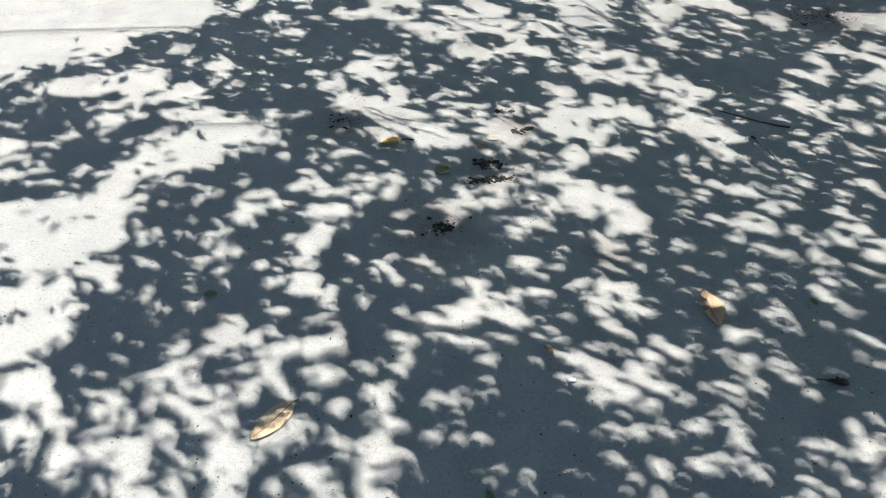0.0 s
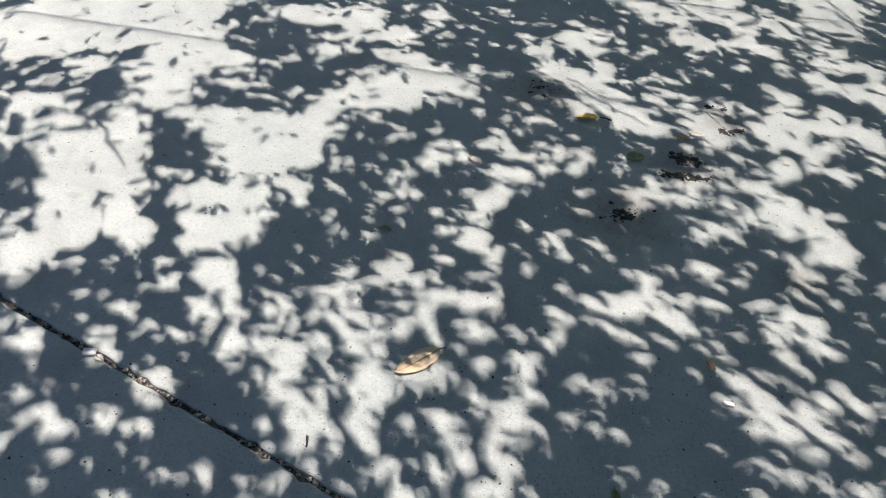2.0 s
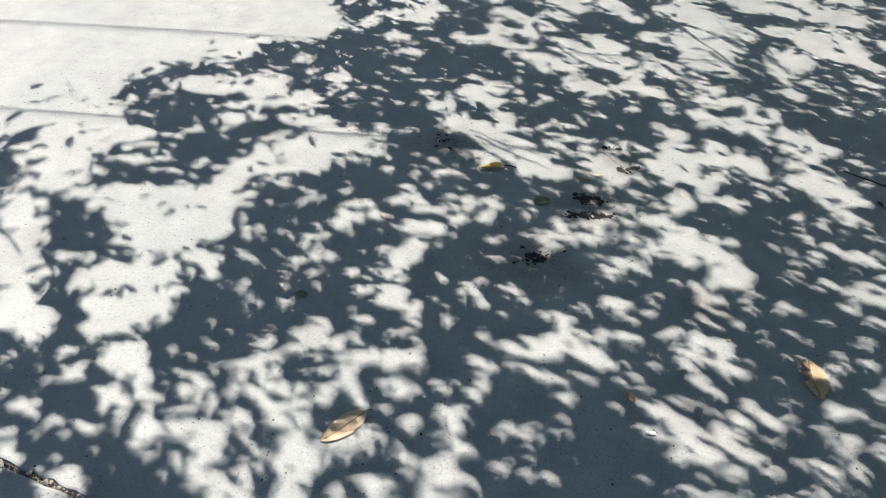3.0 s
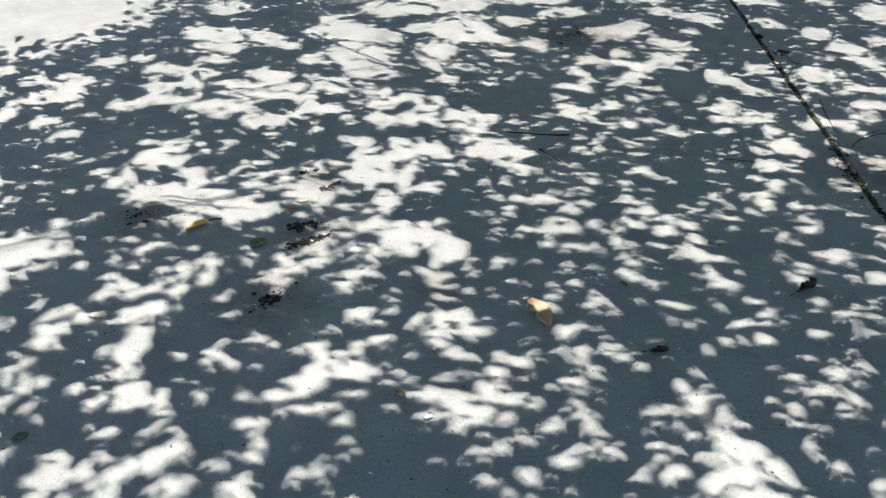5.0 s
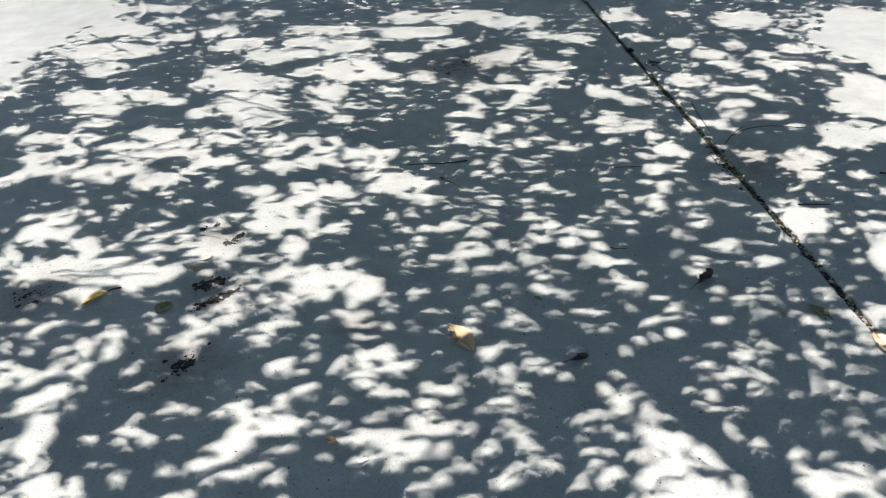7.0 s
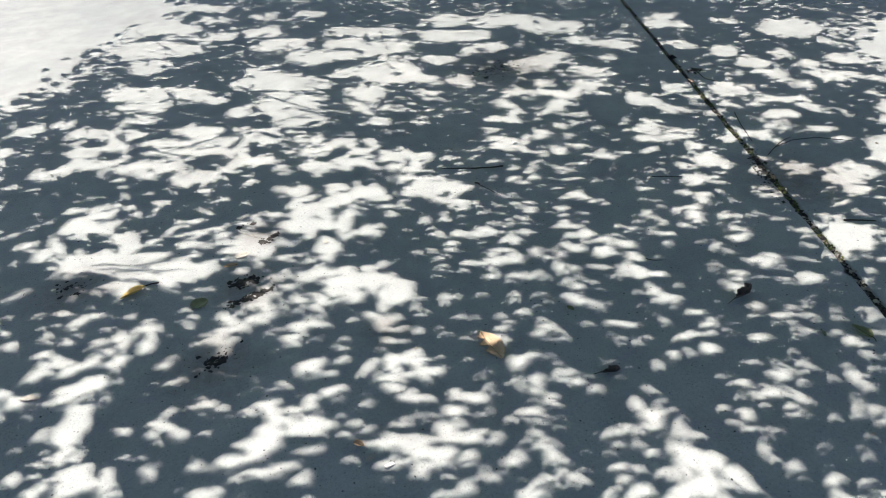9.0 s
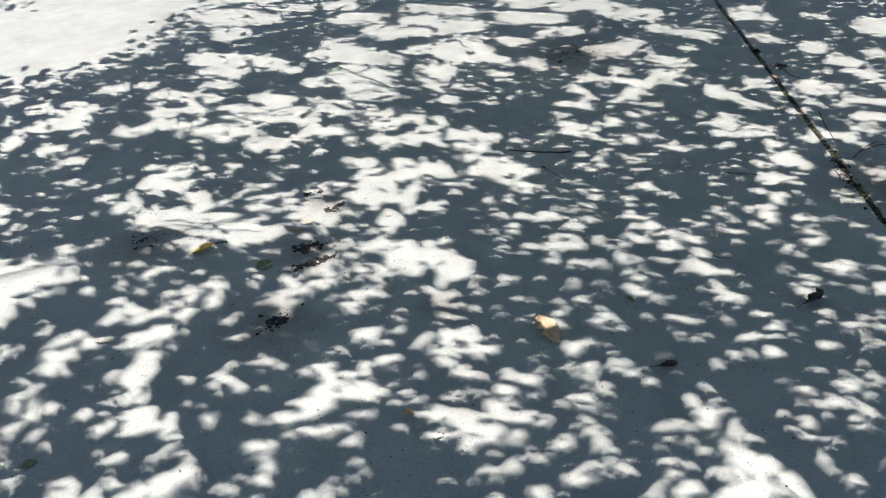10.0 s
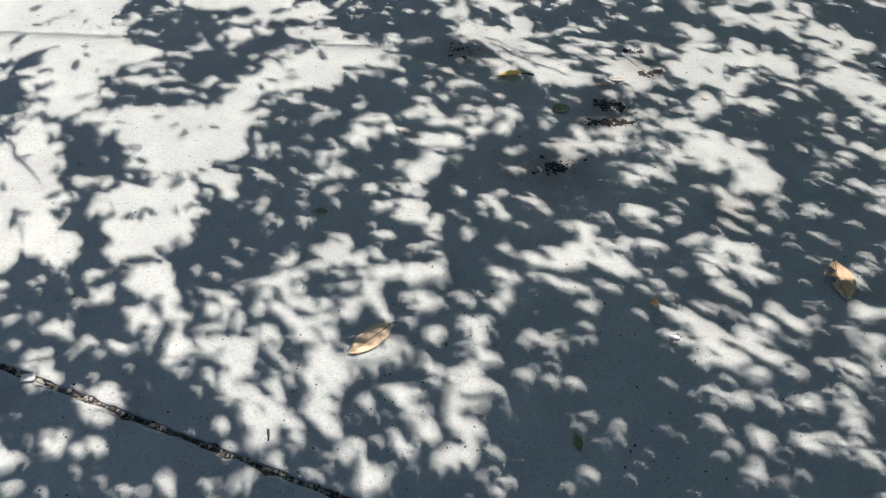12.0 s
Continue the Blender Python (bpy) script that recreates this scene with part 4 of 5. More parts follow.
gap(-1.156, 1.769, -1.099, 1.793, 0.018)
gap(-1.209, 1.779, -1.215, 1.791, 0.104)
gap(-1.132, 1.666, -1.180, 1.739, 0.122)
gap(-1.088, 1.588, -1.105, 1.614, 0.129)
gap(-0.782, 2.314, -0.729, 2.336, 0.036)
gap(-0.726, 2.248, -0.673, 2.286, 0.010)
gap(-0.750, 2.186, -0.673, 2.203, 0.010)
gap(-1.064, 2.781, -1.053, 2.791, 0.152)
gap(-1.042, 2.708, -1.010, 2.722, 0.019)
gap(-0.917, 2.721, -0.918, 2.726, 0.027)
gap(-0.947, 2.650, -0.947, 2.650, 0.010)
gap(-1.202, 2.815, -1.187, 2.826, 0.015)
gap(-0.978, 2.592, -0.969, 2.595, 0.005)
gap(-1.048, 2.500, -1.031, 2.502, 0.009)
gap(-0.794, 2.943, -0.758, 2.965, 0.033)
gap(-0.708, 2.854, -0.654, 2.878, 0.010)
gap(-0.729, 2.621, -0.705, 2.622, 0.013)
gap(-0.785, 2.506, -0.772, 2.508, 0.010)
gap(-0.663, 2.383, -0.594, 2.399, 0.022)
gap(-0.634, 2.274, -0.625, 2.274, 0.014)
gap(-0.755, 2.415, -0.715, 2.413, 0.010)
gap(-0.539, 2.231, -0.542, 2.236, 0.009)
gap(-0.644, 2.086, -0.607, 2.105, 0.013)
gap(-0.530, 2.075, -0.499, 2.098, 0.010)
gap(-0.486, 2.196, -0.472, 2.207, 0.010)
gap(-0.610, 2.756, -0.597, 2.752, 0.048)
gap(-0.546, 2.642, -0.503, 2.660, 0.067)
gap(-1.090, 1.856, -1.039, 1.877, 0.005)
gap(-1.015, 1.900, -0.957, 1.899, 0.010)
gap(-0.922, 1.897, -0.883, 1.892, 0.009)
gap(-0.868, 1.832, -0.804, 1.858, 0.010)
gap(-0.744, 1.909, -0.724, 1.923, 0.031)
gap(-0.714, 1.825, -0.645, 1.864, 0.043)
gap(-0.708, 1.752, -0.656, 1.774, 0.039)
gap(-0.600, 1.793, -0.535, 1.810, 0.028)
gap(-0.548, 1.905, -0.449, 1.934, 0.038)
gap(-0.546, 1.987, -0.499, 2.014, 0.010)
gap(-0.872, 1.702, -0.858, 1.707, 0.021)
gap(-0.891, 1.630, -0.876, 1.643, 0.011)
gap(-0.777, 1.689, -0.768, 1.693, 0.026)
gap(-1.047, 1.447, -1.046, 1.447, 0.098)
gap(-0.927, 1.577, -0.915, 1.581, 0.010)
gap(-0.907, 1.475, -0.907, 1.475, 0.010)
gap(-0.789, 1.498, -0.768, 1.521, 0.014)
gap(-0.738, 1.547, -0.709, 1.547, 0.026)
gap(-0.705, 1.453, -0.687, 1.466, 0.012)
gap(-0.791, 1.626, -0.783, 1.626, 0.027)
gap(-0.758, 1.633, -0.717, 1.659, 0.017)
gap(-0.650, 1.690, -0.641, 1.694, 0.025)
gap(-0.568, 1.724, -0.541, 1.735, 0.006)
gap(-0.539, 1.476, -0.519, 1.491, 0.011)
gap(-0.505, 1.429, -0.505, 1.431, 0.038)
gap(-0.482, 1.384, -0.387, 1.423, 0.015)
gap(-0.364, 1.353, -0.330, 1.367, 0.016)
gap(-0.325, 1.327, -0.323, 1.329, 0.010)
gap(-0.584, 1.489, -0.563, 1.510, 0.010)
gap(-0.896, 1.328, -0.887, 1.332, 0.010)
gap(-0.855, 1.323, -0.841, 1.324, 0.010)
gap(-0.816, 1.291, -0.816, 1.291, 0.010)
gap(-0.770, 1.377, -0.760, 1.379, 0.010)
gap(-0.748, 1.321, -0.748, 1.321, 0.010)
gap(-0.893, 1.373, -0.893, 1.373, 0.010)
gap(-0.995, 1.378, -0.992, 1.380, 0.010)
gap(-0.743, 1.152, -0.707, 1.167, 0.010)
gap(-0.670, 1.196, -0.638, 1.216, 0.014)
gap(-0.592, 1.240, -0.568, 1.256, 0.024)
gap(-0.574, 1.197, -0.489, 1.239, 0.023)
gap(-0.510, 1.298, -0.476, 1.319, 0.015)
gap(-0.536, 1.176, -0.456, 1.217, 0.010)
gap(-0.631, 1.262, -0.604, 1.280, 0.005)
gap(-0.759, 1.110, -0.739, 1.118, 0.010)
gap(-0.666, 1.144, -0.612, 1.159, 0.010)
gap(-0.780, 1.056, -0.668, 1.109, 0.022)
gap(-0.743, 1.024, -0.632, 1.067, 0.024)
gap(-0.705, 0.983, -0.611, 1.021, 0.023)
gap(-0.642, 0.959, -0.582, 0.997, 0.021)
gap(-0.586, 1.130, -0.568, 1.134, 0.014)
gap(-0.498, 1.145, -0.418, 1.185, 0.025)
gap(-0.376, 1.201, -0.296, 1.225, 0.030)
gap(-0.473, 1.108, -0.335, 1.163, 0.011)
gap(-0.274, 1.206, -0.269, 1.215, 0.013)
gap(-0.533, 1.084, -0.514, 1.092, 0.010)
gap(-0.493, 1.048, -0.496, 1.053, 0.025)
gap(-0.448, 1.050, -0.418, 1.057, 0.015)
gap(-0.363, 1.088, -0.319, 1.113, 0.014)
gap(-0.316, 1.080, -0.307, 1.092, 0.010)
gap(-0.395, 1.267, -0.337, 1.290, 0.005)
gap(-0.581, 1.076, -0.577, 1.078, 0.010)
gap(-0.514, 0.998, -0.497, 1.010, 0.010)
gap(-0.728, 0.914, -0.712, 0.925, 0.010)
gap(-0.787, 0.946, -0.787, 0.946, 0.010)
gap(-0.135, 1.219, -0.107, 1.231, 0.010)
gap(-0.094, 1.196, -0.086, 1.202, 0.005)
gap(-1.274, 0.697, -1.230, 0.714, 0.010)
gap(-1.210, 0.633, -1.181, 0.664, 0.028)
gap(-1.160, 0.663, -1.157, 0.673, 0.013)
gap(-1.084, 0.677, -1.066, 0.696, 0.005)
gap(-1.026, 0.662, -1.008, 0.672, 0.018)
gap(-1.050, 0.596, -0.987, 0.627, 0.010)
gap(-1.011, 0.571, -0.981, 0.591, 0.015)
gap(-1.098, 0.494, -1.059, 0.520, 0.014)
gap(-1.054, 0.478, -1.044, 0.485, 0.010)
gap(-1.008, 0.505, -0.956, 0.535, 0.014)
gap(-0.958, 0.500, -0.947, 0.506, 0.010)
gap(-0.978, 0.454, -0.978, 0.454, 0.010)
gap(-1.253, 0.419, -1.233, 0.435, 0.010)
gap(-1.242, 0.453, -1.215, 0.469, 0.010)
gap(-1.182, 0.417, -1.143, 0.427, 0.012)
gap(-1.123, 0.385, -1.081, 0.397, 0.007)
gap(-1.022, 0.399, -1.021, 0.400, 0.005)
gap(-1.131, 0.448, -1.104, 0.463, 0.005)
gap(-1.252, 0.379, -1.252, 0.380, 0.010)
gap(-1.318, 0.477, -1.312, 0.481, 0.010)
gap(-1.467, 0.601, -1.397, 0.629, 0.011)
gap(-1.404, 0.608, -1.398, 0.606, 0.010)
gap(-0.847, 0.434, -0.847, 0.434, 0.010)
gap(-0.806, 0.442, -0.806, 0.442, 0.010)
gap(-0.787, 0.471, -0.753, 0.484, 0.010)
gap(-0.941, 0.342, -0.899, 0.362, 0.010)
gap(-0.667, 0.558, -0.667, 0.558, 0.010)
gap(-0.700, 0.621, -0.700, 0.621, 0.010)
gap(-0.676, 0.487, -0.676, 0.487, 0.005)
gap(-1.064, 0.777, -1.030, 0.785, 0.010)
gap(-0.984, 0.811, -0.984, 0.811, 0.010)
gap(-0.916, 0.761, -0.889, 0.775, 0.019)
gap(-0.919, 0.816, -0.893, 0.826, 0.031)
gap(-0.831, 0.831, -0.779, 0.851, 0.048)
gap(-0.766, 0.798, -0.720, 0.815, 0.037)
gap(-0.732, 0.757, -0.693, 0.776, 0.025)
gap(-0.722, 0.704, -0.662, 0.728, 0.016)
gap(-0.673, 0.673, -0.638, 0.686, 0.014)
gap(-0.646, 0.649, -0.621, 0.659, 0.010)
gap(-0.619, 0.628, -0.607, 0.632, 0.010)
gap(-0.597, 0.589, -0.592, 0.591, 0.010)
gap(-0.995, 0.721, -0.991, 0.725, 0.005)
gap(-0.933, 0.687, -0.921, 0.693, 0.005)
gap(-0.729, 0.857, -0.718, 0.868, 0.019)
gap(-0.698, 0.903, -0.678, 0.911, 0.021)
gap(-0.667, 0.842, -0.663, 0.851, 0.010)
gap(-0.655, 0.939, -0.534, 0.978, 0.010)
gap(-0.623, 0.907, -0.569, 0.909, 0.010)
gap(-0.549, 0.925, -0.520, 0.948, 0.010)
gap(-0.565, 0.858, -0.511, 0.886, 0.011)
gap(-0.567, 0.794, -0.539, 0.809, 0.010)
gap(-0.486, 0.823, -0.482, 0.825, 0.075)
gap(-0.506, 0.757, -0.484, 0.768, 0.030)
gap(-0.515, 0.694, -0.468, 0.716, 0.013)
gap(-0.477, 0.674, -0.446, 0.686, 0.010)
gap(-0.442, 0.660, -0.440, 0.661, 0.010)
gap(-0.433, 0.881, -0.372, 0.904, 0.035)
gap(-0.399, 0.848, -0.389, 0.852, 0.016)
gap(-0.353, 0.869, -0.332, 0.889, 0.005)
gap(-0.701, 0.809, -0.710, 0.833, 0.020)
gap(-0.634, 0.740, -0.596, 0.761, 0.010)
gap(-0.644, 0.700, -0.579, 0.726, 0.010)
gap(-0.625, 0.666, -0.561, 0.691, 0.010)
gap(-0.610, 0.639, -0.573, 0.653, 0.010)
gap(-0.610, 0.811, -0.610, 0.811, 0.010)
gap(-0.425, 1.025, -0.403, 1.024, 0.010)
gap(-0.337, 1.010, -0.333, 1.010, 0.010)
gap(-0.266, 0.993, -0.236, 1.005, 0.010)
gap(-0.323, 1.069, -0.276, 1.080, 0.011)
gap(-0.335, 0.933, -0.335, 0.932, 0.005)
gap(-0.195, 1.029, -0.174, 1.050, 0.027)
gap(-0.180, 0.962, -0.123, 0.987, 0.010)
gap(-0.143, 1.041, -0.121, 1.050, 0.005)
gap(-0.135, 1.113, -0.067, 1.140, 0.010)
gap(-0.106, 1.105, -0.102, 1.107, 0.010)
gap(-0.117, 0.931, -0.083, 0.944, 0.010)
gap(-0.268, 0.902, -0.252, 0.911, 0.010)
gap(-0.233, 0.869, -0.233, 0.869, 0.010)
gap(-0.196, 0.874, -0.131, 0.900, 0.012)
gap(-0.173, 0.849, -0.097, 0.878, 0.015)
gap(-0.129, 0.841, -0.077, 0.861, 0.010)
gap(-0.018, 0.917, -0.018, 0.917, 0.010)
gap(0.001, 0.908, 0.002, 0.908, 0.010)
gap(-0.014, 0.998, -0.014, 0.998, 0.010)
gap(-0.329, 0.798, -0.296, 0.817, 0.010)
gap(-0.297, 0.778, -0.261, 0.796, 0.013)
gap(-0.270, 0.746, -0.235, 0.760, 0.012)
gap(-0.234, 0.721, -0.222, 0.725, 0.010)
gap(-0.275, 0.679, -0.275, 0.679, 0.010)
gap(-0.191, 0.797, -0.174, 0.811, 0.010)
gap(-0.162, 0.774, -0.120, 0.794, 0.019)
gap(-0.167, 0.732, -0.118, 0.756, 0.010)
gap(-0.130, 0.702, -0.107, 0.715, 0.010)
gap(-0.153, 0.686, -0.153, 0.686, 0.010)
gap(-0.178, 0.640, -0.132, 0.662, 0.010)
gap(-0.099, 0.677, -0.099, 0.677, 0.010)
gap(-0.055, 0.689, -0.044, 0.695, 0.005)
gap(-0.387, 0.639, -0.376, 0.643, 0.010)
gap(-0.359, 0.623, -0.359, 0.623, 0.010)
gap(-0.407, 0.618, -0.401, 0.620, 0.010)
gap(-0.327, 0.656, -0.322, 0.660, 0.005)
gap(-0.345, 0.589, -0.345, 0.589, 0.010)
gap(-0.331, 0.575, -0.298, 0.592, 0.010)
gap(-0.514, 0.629, -0.514, 0.629, 0.010)
gap(-0.538, 0.561, -0.538, 0.561, 0.010)
gap(0.021, 1.021, 0.023, 1.020, 0.010)
gap(0.044, 0.982, 0.065, 0.987, 0.010)
gap(0.064, 0.943, 0.081, 0.953, 0.010)
gap(0.062, 0.907, 0.062, 0.907, 0.010)
gap(0.116, 1.046, 0.116, 1.046, 0.010)
gap(0.164, 0.828, 0.164, 0.828, 0.005)
gap(0.222, 0.814, 0.229, 0.815, 0.005)
gap(-2.870, 2.284, -2.232, 2.592, 0.446)
gap(-2.583, 1.822, -2.491, 1.872, 0.187)
gap(-2.275, 2.010, -2.219, 2.041, 0.188)
gap(-1.817, 1.793, -1.856, 1.844, 0.191)
gap(-1.969, 1.984, -1.804, 2.066, 0.228)
gap(-1.384, 1.580, -1.352, 1.593, 0.207)
gap(-1.627, 1.179, -1.622, 1.180, 0.215)
gap(-1.820, 1.226, -1.671, 1.288, 0.122)
gap(-2.745, 1.745, -2.822, 1.922, 0.184)
gap(-2.014, 1.008, -1.799, 0.948, 0.015)
gap(-0.964, 3.632, -0.862, 3.596, 0.233)
gap(-0.883, 3.860, -0.796, 3.759, 0.149)
gap(-0.513, 4.019, -0.477, 4.005, 0.082)
gap(-0.810, 3.164, -0.776, 3.151, 0.113)
gap(-0.582, 3.393, -0.526, 3.372, 0.101)
gap(-1.177, 3.704, -1.195, 3.757, 0.038)
gap(-0.940, 3.318, -0.884, 3.320, 0.080)
gap(-0.679, 3.689, -0.662, 3.691, 0.038)
gap(-1.058, 3.848, -1.052, 3.849, 0.117)
gap(-1.120, 3.469, -1.106, 3.468, 0.072)
gap(-0.932, 3.132, -0.915, 3.133, 0.023)
gap(-1.048, 3.118, -1.032, 3.119, 0.023)
gap(-0.732, 3.329, -0.712, 3.329, 0.028)
gap(-1.096, 3.587, -1.094, 3.586, 0.063)
gap(-1.215, 4.038, -1.214, 4.049, 0.100)
gap(-0.707, 4.018, -0.651, 4.011, 0.113)


def crown_field(u, v):
    """How thickly the leaves stand, 0 to 1, by slow noise."""
    return 0.5 + 0.5 * noise.noise(Vector((u * 1.7, v * 1.7, 3.0))) + 0.25 * noise.noise(Vector((u * 5.0, v * 5.0, 8.0)))


def build_crown(parent, count, seed):
    rng = np.random.default_rng(seed)
    u = rng.uniform(-4.2, 6.6, count)
    v = rng.uniform(-2.6, 7.6, count)
    out = ((u - 1.2) / 5.0) ** 2 + ((v - 2.4) / 4.8) ** 2
    out *= np.array([1 + 0.28 * noise.noise(Vector((a * 0.9, b * 0.9, 9.0))) + 0.12 * noise.noise(Vector((a * 3.0, b * 3.0, 4.0))) for a, b in zip(u, v)])
    field = np.array([crown_field(a, b) for a, b in zip(u, v)])
    keep = (out < 1.0) & (rng.random(count) < np.clip(0.35 + 0.85 * field, 0.3, 1.0))
    u, v = u[keep], v[keep]
    n = len(u)
    h = 3.5 + np.array([1.0 * noise.noise(Vector((a * 1.3, b * 1.3, 6.0))) for a, b in zip(u, v)]) + rng.normal(0, 0.07, n)
    turn, droop, roll = rng.uniform(0, 2 * np.pi, n), rng.normal(-0.35, 0.35, n), rng.normal(0, 0.5, n)
    length = np.where(rng.random(n) < 0.15, rng.uniform(0.09, 0.13, n), rng.uniform(0.05, 0.08, n))
    width = length * rng.uniform(0.34, 0.43, n)
    along = np.stack([np.cos(turn) * np.cos(droop), np.sin(turn) * np.cos(droop), np.sin(droop)], 1)
    flat = np.stack([-np.sin(turn), np.cos(turn), np.zeros(n)], 1)
    up = np.cross(along, flat)
    side = flat * np.cos(roll)[:, None] + up * np.sin(roll)[:, None]
    face = np.cross(along, side)
    mid = np.stack([u + h * SLOPE.x, v + h * SLOPE.y, h], 1)
    shape = ((-0.5, 0.0, 0.0), (-0.18, 0.46, 0.10), (0.16, 0.44, 0.10), (0.5, 0.0, -0.12), (0.16, -0.44, 0.10), (-0.18, -0.46, 0.10), (0.0, 0.0, 0.0))
    verts = np.stack([mid + along * (a * length)[:, None] + side * (b * width)[:, None] + face * (c * width)[:, None] for a, b, c in shape], 1)
    shade = verts[:, :, :2] - verts[:, :, 2:] * np.array([SLOPE.x, SLOPE.y])
    test = np.concatenate([shade, 0.5 * (shade[:, :6] + shade[:, [1, 2, 3, 4, 5, 0]])], 1)
    free, stray = np.ones(n, bool), rng.random(n)
    ragged = np.array([1 + (0.5 if b > 2.9 else 0.4) * noise.noise(Vector((a * 15, b * 15, 1.0))) for a, b in zip(u, v)])
    for u1, v1, u2, v2, r in OPENINGS:
        a, d = np.array([u1, v1]), np.array([u2 - u1, v2 - v1])
        reach = 0.1 + r
        close = np.nonzero((u > min(u1, u2) - reach) & (u < max(u1, u2) + reach) & (v > min(v1, v2) - reach) & (v < max(v1, v2) + reach))[0]
        rel = test[close] - a
        s = np.clip((rel @ d) / max(d @ d, 1e-9), 0, 1)
        bound = np.maximum(r * GAP * ragged[close] - SHRINK * (0.2 if u1 < -0.9 or min(v1, v2) > 2.9 else 2.3 if min(v1, v2) < 1.8 else 1.0), 0.006)
        free[close] &= (np.linalg.norm(rel - s[:, :, None] * d, axis=2) > bound[:, None]).all(1) | (stray[close] < (STRAY if r < 0.2 else 0.0))
    # pinholes between leaves: each shows as one image of the sun
    tree_of = kdtree.KDTree(n)
    for i in range(n):
        tree_of.insert((u[i], v[i], 0), i)
    tree_of.balance()
    tip, edge = 0.5 * (shade[:, 3] - shade[:, 0]), 0.25 * (shade[:, 1] + shade[:, 2] - shade[:, 4] - shade[:, 5])
    half_l, half_w = np.linalg.norm(tip, axis=1), np.linalg.norm(edge, axis=1)
    pinholes = []
    for _ in range(PINHOLES):
        pu, pv = rng.uniform(-4.2, 6.6), rng.uniform(-2.6, 7.6)
        near = -2.3 < pu < 4.2 and 0.4 < pv < 4.6
        if rng.random() < (0.7 if near else 1.0) and crown_field(pu + 40, pv) > rng.random() * 0.9 and not any((pu - x) ** 2 + (pv - y) ** 2 < r * r for x, y, r in SHADY):
            pinholes.append((pu, pv, rng.uniform(0.001, 0.0042) if near else rng.uniform(0.002, 0.012)))
    for u1, v1, u2, v2, r in DAPPLES:
        length = math.hypot(u2 - u1, v2 - v1) + 1e-6
        du, dv, reach = (u2 - u1) / length, (v2 - v1) / length, max(r - (0.0 if v1 > 2.6 else 0.02), 0.004)
        gap = SPACING * (1.2 if v1 < 1.6 else 0.95 if v1 > 2.6 else 1.0)
        rows, cols = max(1, round(2 * reach / gap)), max(1, round((length + reach) / gap))
        for i in range(cols):
            for j in range(rows):
                s = length * (i + 0.5) / cols + rng.normal(0, 0.25 * SPACING)
                q = reach * (2 * (j + 0.5) / rows - 1) + rng.normal(0, 0.2 * SPACING)
                pinholes.append((u1 + du * s - dv * q, v1 + dv * s + du * q, min(rng.uniform(0.004, 0.011), 0.3 * r + 0.002)))
    # the rim of a gap breaks up into single lights
    for u1, v1, u2, v2, r in OPENINGS:
        length = math.hypot(u2 - u1, v2 - v1) + 1e-6
        du, dv = (u2 - u1) / length, (v2 - v1) / length
        for _ in range(int((2 * length + 6.3 * r) / (0.045 if v1 > 2.6 else 0.12))):
            s, q, way = rng.uniform(-r, length + r), r + rng.uniform(-0.02, 0.06), rng.choice((-1, 1))
            over = max(0.0, -s, s - length)
            q *= math.sqrt(max(0.0, 1 - (over / (r + 1e-6)) ** 2)) * way
            pinholes.append((u1 + du * s - dv * q, v1 + dv * s + du * q, rng.uniform(0.004, 0.013)))
    for u1, v1, u2, v2, r in GAPS:
        length = math.hypot(u2 - u1, v2 - v1) + 1e-6
        du, dv = (u2 - u1) / length, (v2 - v1) / length
        away = min(max(v1 - 2.6, 0.0), 2.5)  # the far side of the crown is looser
        chink = CHINK * (1 + 0.2 * away)
        if r > 0.042 + 0.02 * away:  # a clear gap with a ragged rim
            steps = math.ceil(length / (0.35 * r))
            for k in range(steps + 1):
                s, q = length * k / steps, rng.normal(0, 0.16 * r)
                pinholes.append((u1 + du * s - dv * q, v1 + dv * s + du * q, r * rng.uniform(0.68, 1.0)))
        else:  # several chinks side by side
            rows, cols = max(1, round(2 * r / chink)), max(1, round((length + 2 * r) / chink))
            for i in range(cols):
                for j in range(rows):
                    if rows * cols > 3 and rng.random() < 0.12:
                        continue
                    s = length / 2 + (length + 2 * r) * ((i + 0.5) / cols - 0.5) + rng.normal(0, 0.0025)
                    q = r * (2 * (j + 0.5) / rows - 1) + rng.normal(0, 0.0025)
                    pinholes.append((u1 + du * s - dv * q, v1 + dv * s + du * q, rng.uniform(0.7, 1.2) * min(0.0062 * (1 + 0.3 * away), r)))
        # single lights round the rim
        if r > 0.012:
            for _ in range(int((2 * length + 6.3 * r) / 0.09)):
                s, q, way = rng.uniform(-r, length + r), r + rng.uniform(0.0, 0.04), rng.choice((-1, 1))
                pinholes.append((u1 + du * s - dv * q * way, v1 + dv * s + du * q * way, rng.uniform(0.0025, 0.0055)))
    for pu, pv, size in pinholes:
        hits = np.array([i for _, i, _ in tree_of.find_range((pu, pv, 0), 0.075 + size)], int)
        if not len(hits):
            continue
        rel = np.array([pu, pv]) - np.stack([u[hits], v[hits]], 1)
        x = (rel * tip[hits]).sum(1) / half_l[hits] / (half_l[hits] + 0.8 * size)
        y = (rel * edge[hits]).sum(1) / half_w[hits] / (half_w[hits] + 0.8 * size)
        free[hits[(x * x + y * y < 1) & (stray[hits] > (0.02 if size > 0.03 else 0.0))]] = False
    verts = verts[free]
    n = len(verts)
    base = (np.arange(n) * 7)[:, None, None]
